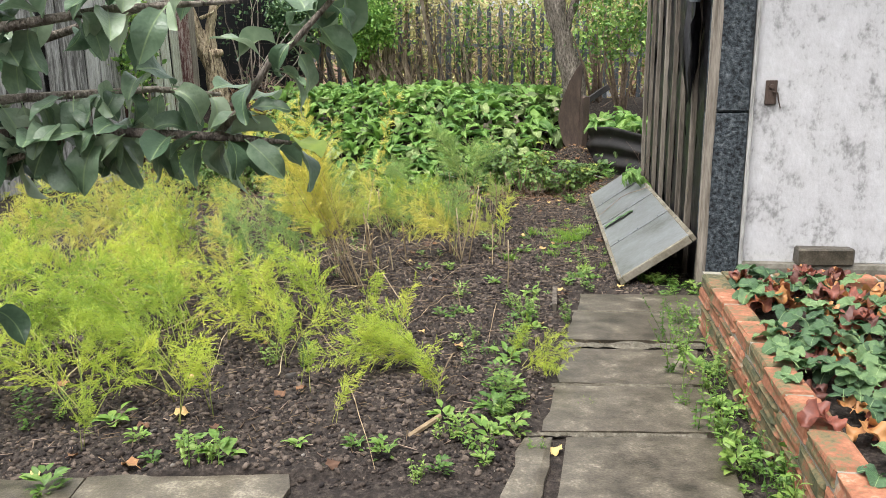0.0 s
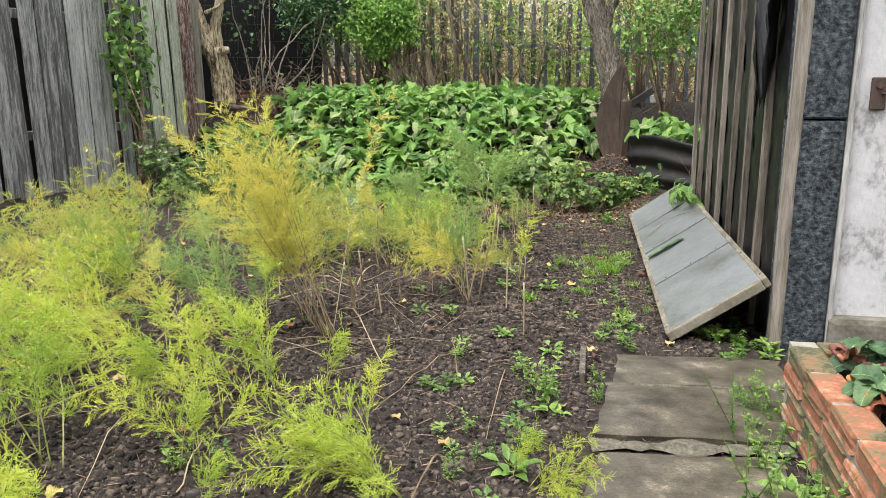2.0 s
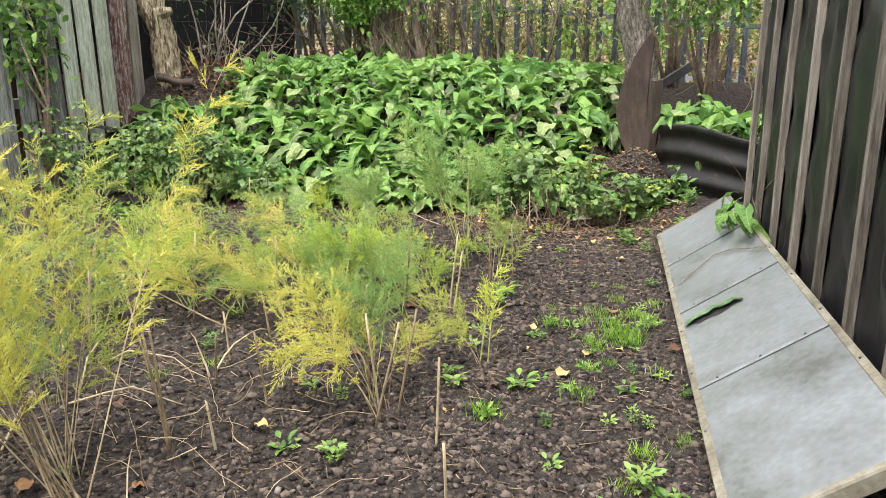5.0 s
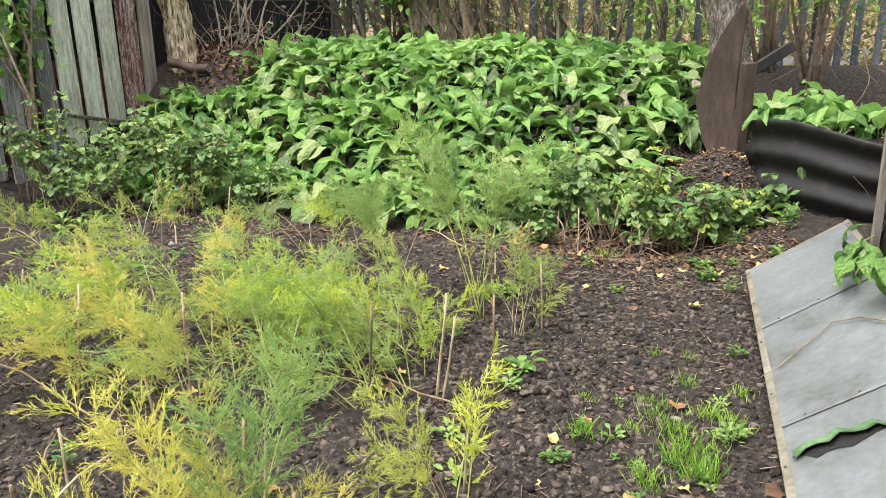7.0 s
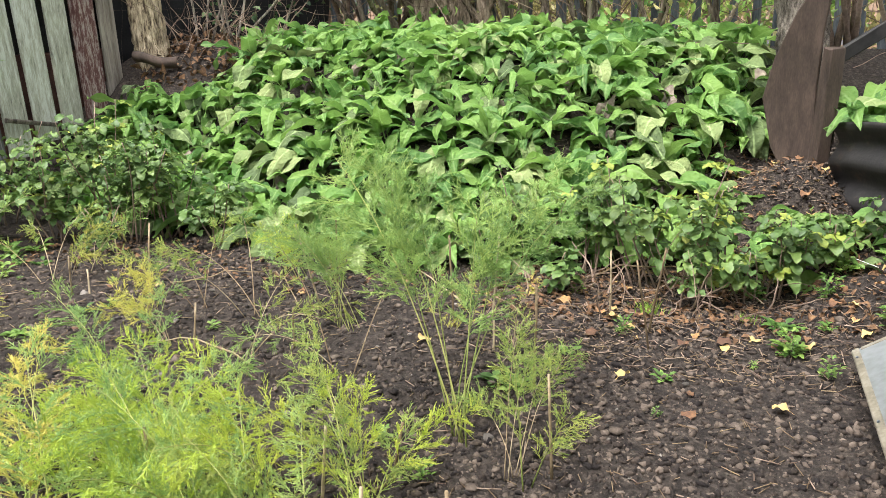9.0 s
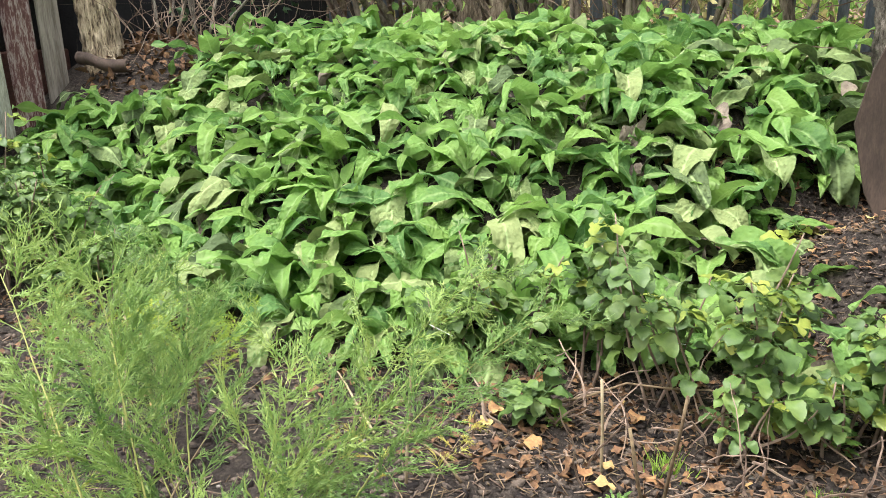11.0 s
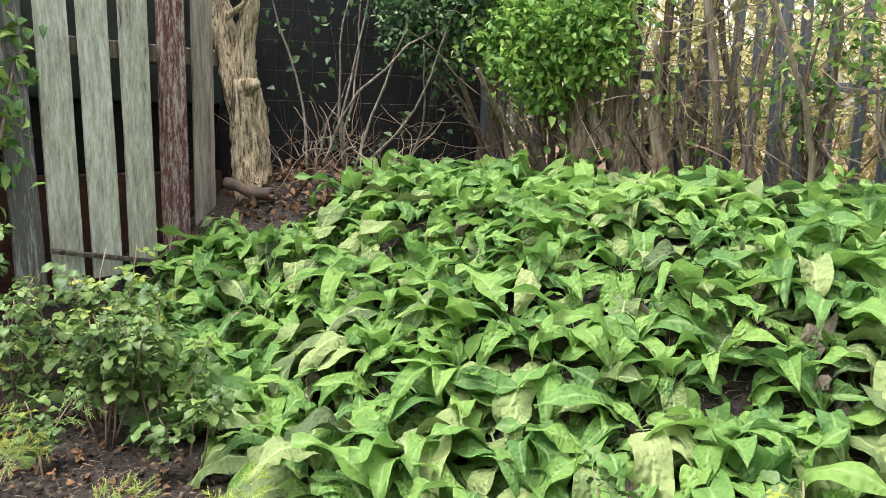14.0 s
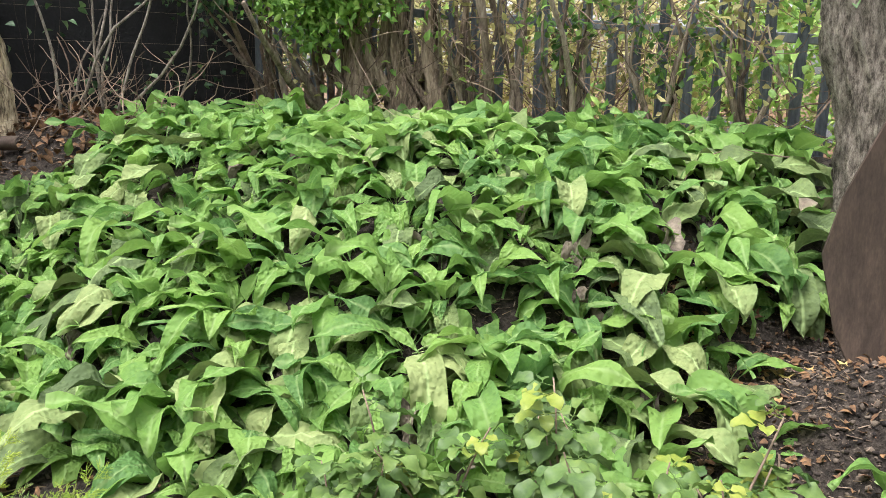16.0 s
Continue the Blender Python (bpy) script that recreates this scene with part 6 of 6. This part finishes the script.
WEEDS += [tall_weed_kind(150, 7, 0.16, WEED, 0.024), tall_weed_kind(151, 5, 0.24, WEED, 0.020), tall_weed_kind(152, 9, 0.11, WEED, 0.022)]
for x, y, k, z in ((0.14, 3.52, 4, 0.6), (0.43, 3.77, 4, 1.0), (0.44, 3.86, 4, 0.9), (0.26, 2.88, 0, 1.5), (0.17, 2.61, 0, 1.6), (0.22, 2.70, 0, 1.4), (0.04, 3.90, 2, 0.8), (0.11, 2.34, 6, 1.0),
                   (-0.02, 2.2, 0, 0.9), (-0.09, 2.18, 6, 0.7), (-0.76, 2.24, 6, 1.2), (-0.72, 2.30, 2, 1.5), (-0.76, 3.23, 4, 0.9), (-1.20, 2.11, 0, 1.5), (1.07, 3.56, 5, 1.0), (0.98, 3.1, 5, 1.2),
                   (1.0, 2.91, 5, 1.1), (1.04, 3.3, 5, 0.9), (0.95, 2.36, 6, 1.5), (0.93, 2.5, 6, 1.3), (1.02, 2.17, 6, 1.5), (0.98, 2.6, 4, 1.0), (1.0, 2.0, 6, 1.6), (0.92, 2.25, 0, 1.8),
                   (1.06, 2.75, 2, 1.6), (1.1, 3.15, 2, 1.5), (1.3, 4.62, 0, 1.3), (1.42, 4.6, 2, 1.2), (1.35, 4.75, 0, 1.3), (1.25, 4.72, 0, 1.2), (1.5, 4.5, 0, 1.2), (1.48, 4.42, 2, 1.0),
                   (0.07, 3.96, 0, 1.0), (-0.02, 3.92, 0, 0.9), (0.12, 4.02, 2, 0.8), (0.64, 3.89, 6, 0.8), (0.66, 4.1, 6, 0.6), (0.80, 4.68, 0, 1.1), (0.91, 4.91, 0, 1.3), (0.97, 4.85, 2, 1.0),
                   (0.41, 3.95, 4, 1.1), (1.26, 3.8, 4, 1.1), (0.30, 4.55, 2, 0.9), (0.34, 5.49, 2, 1.0), (0.58, 5.53, 2, 1.1), (0.46, 5.27, 2, 0.8), (0.32, 5.6, 0, 0.9), (-0.13, 4.96, 2, 0.9),
                   (0.51, 6.73, 2, 1.5), (0.33, 7.65, 2, 1.2), (0.40, 7.6, 2, 1.0), (1.33, 7.1, 0, 0.9), (0.9, 2.75, 4, 0.6), (0.30, 2.36, 6, 0.6), (0.2, 3.3, 6, 0.7), (0.36, 3.4, 6, 0.6),
                   (-0.3, 2.35, 0, 0.9), (-0.5, 2.4, 2, 0.8), (-0.95, 2.3, 0, 0.8), (-1.05, 2.45, 0, 1.0), (0.0, 2.4, 6, 0.8), (0.24, 2.5, 0, 1.3), (0.29, 2.8, 6, 0.8), (0.05, 3.5, 0, 0.7)):
    weed(x, y, k, z)
for i in range(26):
    y = 1.75 + i * 0.09
    weed(1.0 + (y - 2) * 0.16 + rnd.uniform(-0.13, 0.04), y, rnd.choice([0, 1, 3, 6, 4]), rnd.uniform(0.55, 1.1))
for i in range(16):
    weed(1.35 + rnd.uniform(-0.12, 0.16), 4.42 + rnd.uniform(-0.08, 0.4), rnd.choice([0, 1, 3]), rnd.uniform(0.5, 0.9))
for i in range(70):
    weed(rnd.uniform(-2.6, 1.25), rnd.uniform(4.2, 8.9), rnd.choice([0, 1, 2]), rnd.uniform(0.4, 1.0))
for i in range(34):
    weed(rnd.uniform(0.55, 1.25), rnd.uniform(4.8, 6.6), rnd.choice([0, 1, 2]), rnd.uniform(0.4, 0.75))
for i in range(22):
    weed(rnd.uniform(1.3, 1.95), rnd.uniform(8.0, 9.5), rnd.choice([0, 1, 2]), rnd.uniform(0.8, 1.5))
for i in range(14):
    weed(rnd.uniform(-3.2, -2.2), rnd.uniform(8.4, 9.2), rnd.choice([0, 2]), rnd.uniform(1.0, 1.8))


def grass_kind(seed, n, h):
    g = np.random.default_rng(seed)
    a = g.uniform(0, 6.28, n)
    pos = np.stack([g.normal(size=n) * 0.035, g.normal(size=n) * 0.035, np.zeros(n)], 1)
    al = np.stack([np.cos(a) * 0.5, np.sin(a) * 0.5, np.ones(n)], 1)
    v, f = leaf_cloud(pos, al, rand_dirs(n), g.uniform(0.5, 1.2, n) * h, np.full(n, 0.005), 0.1)
    ob = mk("grass_tuft", v, f, GRASS)
    me = ob.data
    bpy.data.objects.remove(ob)
    return me


TUFTS = [grass_kind(200, 60, 0.10), grass_kind(201, 40, 0.08)]
tufts = [(1.01 + rnd.gauss(0, 0.06), 6.16 + rnd.gauss(0, 0.12)) for _ in range(11)] + [(0.85, 5.8), (0.45, 5.27), (1.13, 5.78), (0.86, 4.9), (0.8, 5.5), (1.1, 5.2), (0.75, 6.3), (0.95, 5.1), (-0.6, 5.6),
                                                                                       (-0.75, 5.5), (0.85, 8.55), (1.25, 8.5), (0.55, 2.75), (1.0, 6.6), (0.98, 6.5), (1.13, 6.55), (1.05, 6.42), (1.2, 6.5), (1.15, 7.06), (0.75, 6.56), (1.02, 7.1), (1.28, 6.75), (0.9, 6.4), (1.1, 6.8), (0.95, 6.62)]
for x, y in tufts:
    ob = new("grass_tuft", TUFTS[rnd.randrange(2)])
    ob.matrix_basis = pose(x, y, float(fine_z(x, y)) - 0.006, 0, 0, rnd.uniform(0, 360)) @ Matrix.Scale(rnd.uniform(0.4, 0.85), 4)
    tagged(ob, "tuft of short bright green grass on bare earth", "grass", "grass tufts")
FALL = [leaf_mesh("fallen_leaf", rnd.uniform(0.04, 0.075), rnd.uniform(0.03, 0.055), FALLEN, 20, -25, 0.15, 0.006, 6, 4, seed=300 + i, lobes=3 if i % 2 else 0, fold=0.3) for i in range(5)]
for i in range(260):
    x, y = (rnd.uniform(-2.6, 1.3), rnd.uniform(2.2, 9.2)) if i < 130 else (rnd.uniform(0.2, 1.9), rnd.uniform(8.2, 10.6))
    ob = new("fallen_leaf", rnd.choice(FALL))
    ob.matrix_basis = pose(x, y, float(fine_z(x, y)) + 0.010, rnd.uniform(-15, 15), rnd.uniform(-15, 15), rnd.uniform(0, 360)) @ Matrix.Scale(rnd.uniform(0.6, 1.2), 4)
    tagged(ob, "curled yellow-brown fallen leaf on the ground", "fallen leaf", "fallen leaves")
for x, y, z, rz in ((0.12, 8.88, -0.2, 20), (0.85, 8.85, -0.15, 60), (1.75, 8.75, -0.2, 10)):
    tag = block("plant_label", x, y, z, 0.012, 0.09, 0.002, WHITEPLASTIC, None, "", 0.0005, 0, 0, (15, 20, rz + 60))
    tagged(tag, "small white plastic plant label among the bushes", "plant label", "plant labels")
p = np.concatenate([scatter(1100, 0.15, 1.85, 8.3, 9.2, 0.008), scatter(900, 0.95, 1.95, 9.2, 10.7, 0.01), scatter(500, -2.8, 0.2, 8.6, 9.4, 0.008)])
n = len(p)
v, f = leaf_cloud(p, rand_dirs(n, 0.0) * np.array([1, 1, 0.35]), rand_dirs(n, 2.0), rng.uniform(0.018, 0.055, n), rng.uniform(0.008, 0.03, n))
tagged(mk("leaf_litter", v, f, LITTER), "brown leaf litter and bark chips under the bushes", "leaf litter", kind="stuff")
stick = tube([(-0.13, 2.42, gz(-0.13, 2.42) + 0.01), (-0.02, 2.55, gz(-0.02, 2.55) + 0.03)], [0.012, 0.01], 6)
tagged(mk("pale_stick", *stick, STRAW), "pale split stick lying on the soil", "stick")
edge = block("edging_board", 0.62, 4.2, -0.24, 0.022, 0.34, 0.07, BATTEN, None, "", 0.004, 0.002, 3, (0, 0, -8))
tagged(edge, "short grey board edging the path", "edging")

# ---- strawberries in the raised bed ----
SB = [leaf_mesh("leaf", 0.070, 0.068, STRAWB, 25, -30, 0.12, 0.004, 14, 6, seed=400 + i, lobes=7, fold=rnd.uniform(0.1, 0.4), bulge=0.62, point=0.6) for i in range(4)]
SB = [trifoliate("leaf", SB, 0.02, i) for i in range(4)]
SBR = [leaf_mesh("leaf", 0.072, 0.062, STRAWB_RED, 20, -60, 0.12, 0.012, 14, 6, seed=420 + i, lobes=7, fold=rnd.uniform(0.2, 0.7), bulge=0.62, point=0.6, quilt=0.003) for i in range(4)]
SBR = [trifoliate("leaf", SBR, 0.02, i) for i in range(4)]
for i in range(78):
    lx, ly = rnd.uniform(0.12, 0.72), -0.16 - i * 0.029 + rnd.uniform(-0.05, 0.05)
    t = thing("strawberry_plant", BED @ pose(lx, ly, 0.25), "strawberry plant with green and autumn-red leaves in the bed", "plant", "strawberries in the bed")
    autumn = 0.55 if i < 22 else 0.22
    for k in range(6):
        az = rnd.uniform(0, 360)
        red = rnd.random() < autumn
        hgt = rnd.uniform(0.02, 0.05) if red and i > 22 else rnd.uniform(0.035, 0.11)
        m = pose(0, 0, 0, 0, 0, az) @ pose(0, 0.05, hgt, rnd.uniform(-25, 12), rnd.uniform(-15, 15), 0) @ Matrix.Scale(rnd.uniform(0.75, 1.25), 4)
        share("leaf", rnd.choice(SBR if red else SB), t, m)

# ---- apple branch reaching in ----
def apple_tree():
    t = thing("apple_tree", pose(-1.75, 0.9, gz(-1.75, 0.9) - 0.05), "apple tree with low leafy branches and dark grey-green leaves", "tree")
    o = Vector((-1.75, 0.9, gz(-1.75, 0.9) - 0.05))
    lines = [([(-1.75, 0.9, -0.1), (-1.72, 0.92, 0.6), (-1.6, 0.95, 1.2), (-1.65, 0.9, 2.2)], [0.085, 0.075, 0.06, 0.04]),
             ([(-1.65, 0.94, 0.95), (-1.2, 1.1, 1.02), (-0.64, 1.15, 1.03), (-0.54, 1.15, 1.035), (-0.30, 1.15, 1.02), (-0.22, 1.16, 1.01)], [0.03, 0.018, 0.009, 0.008, 0.006, 0.003]),
             ([(-0.33, 1.15, 1.02), (-0.29, 1.15, 1.06), (-0.24, 1.15, 1.13), (-0.21, 1.15, 1.15), (-0.15, 1.15, 1.21), (-0.13, 1.15, 1.25)], [0.006, 0.0055, 0.005, 0.005, 0.004, 0.003]),
             ([(-0.85, 1.12, 1.06), (-0.62, 1.16, 1.08), (-0.42, 1.18, 1.09), (-0.33, 1.2, 1.08)], [0.009, 0.007, 0.005, 0.003]),
             ([(-0.85, 1.10, 1.12), (-0.6, 1.2, 1.16), (-0.46, 1.2, 1.20), (-0.38, 1.22, 1.22)], [0.009, 0.007, 0.005, 0.003]),
             ([(-1.62, 0.95, 1.1), (-1.1, 1.05, 1.2), (-0.64, 1.1, 1.17), (-0.45, 1.12, 1.2), (-0.28, 1.15, 1.21)], [0.02, 0.012, 0.008, 0.006, 0.003]),
             ([(-1.2, 1.1, 1.02), (-0.9, 1.1, 0.97), (-0.66, 1.12, 0.98), (-0.55, 1.15, 1.02)], [0.01, 0.008, 0.006, 0.004]),
             ([(-1.2, 1.1, 1.0), (-0.9, 1.1, 0.85), (-0.68, 1.14, 0.76)], [0.008, 0.006, 0.003]),
             ([(-1.1, 1.05, 1.2), (-0.7, 1.12, 1.26), (-0.4, 1.13, 1.27)], [0.01, 0.007, 0.004])]
    meshes = [leaf_mesh("leaf", rnd.uniform(0.052, 0.070), rnd.uniform(0.034, 0.043), APPLE, rnd.uniform(-20, 40), rnd.uniform(-80, 0), 0.4, 0.003, 10, 6, seed=500 + i, fold=rnd.uniform(0.1, 0.7), twist=rnd.uniform(-0.7, 0.7), quilt=0.0003)
              for i in range(7)]
    for i, (pts, rad) in enumerate(lines):
        v, f = tube([Vector(q) - o for q in pts], rad, 9)
        br = mk("trunk" if i == 0 else "branch", v, f, GREYBARK, t, "", True)
        if i == 0:
            continue
        cum = [0.0]
        for k in range(len(pts) - 1):
            cum.append(cum[-1] + (Vector(pts[k + 1]) - Vector(pts[k])).length)
        count = int(cum[-1] * (80 if i in (1, 2, 3) else 46))
        for _ in range(count):
            d = rnd.uniform(0.15, 1.0) * cum[-1]
            k = max(j for j in range(len(cum) - 1) if cum[j] <= d)
            q = Vector(pts[k]).lerp(Vector(pts[k + 1]), (d - cum[k]) / (cum[k + 1] - cum[k])) - o
            me = rnd.choice(meshes) if rnd.random() > 0.02 else RASP_Y1
            share("leaf", me, br, pose(q.x, q.y, q.z, 0, 0, rnd.uniform(0, 360)) @ pose(0, 0.004, 0, rnd.uniform(-75, 30), rnd.uniform(-40, 40), 0) @ Matrix.Scale(rnd.uniform(0.75, 1.15), 4))


apple_tree()
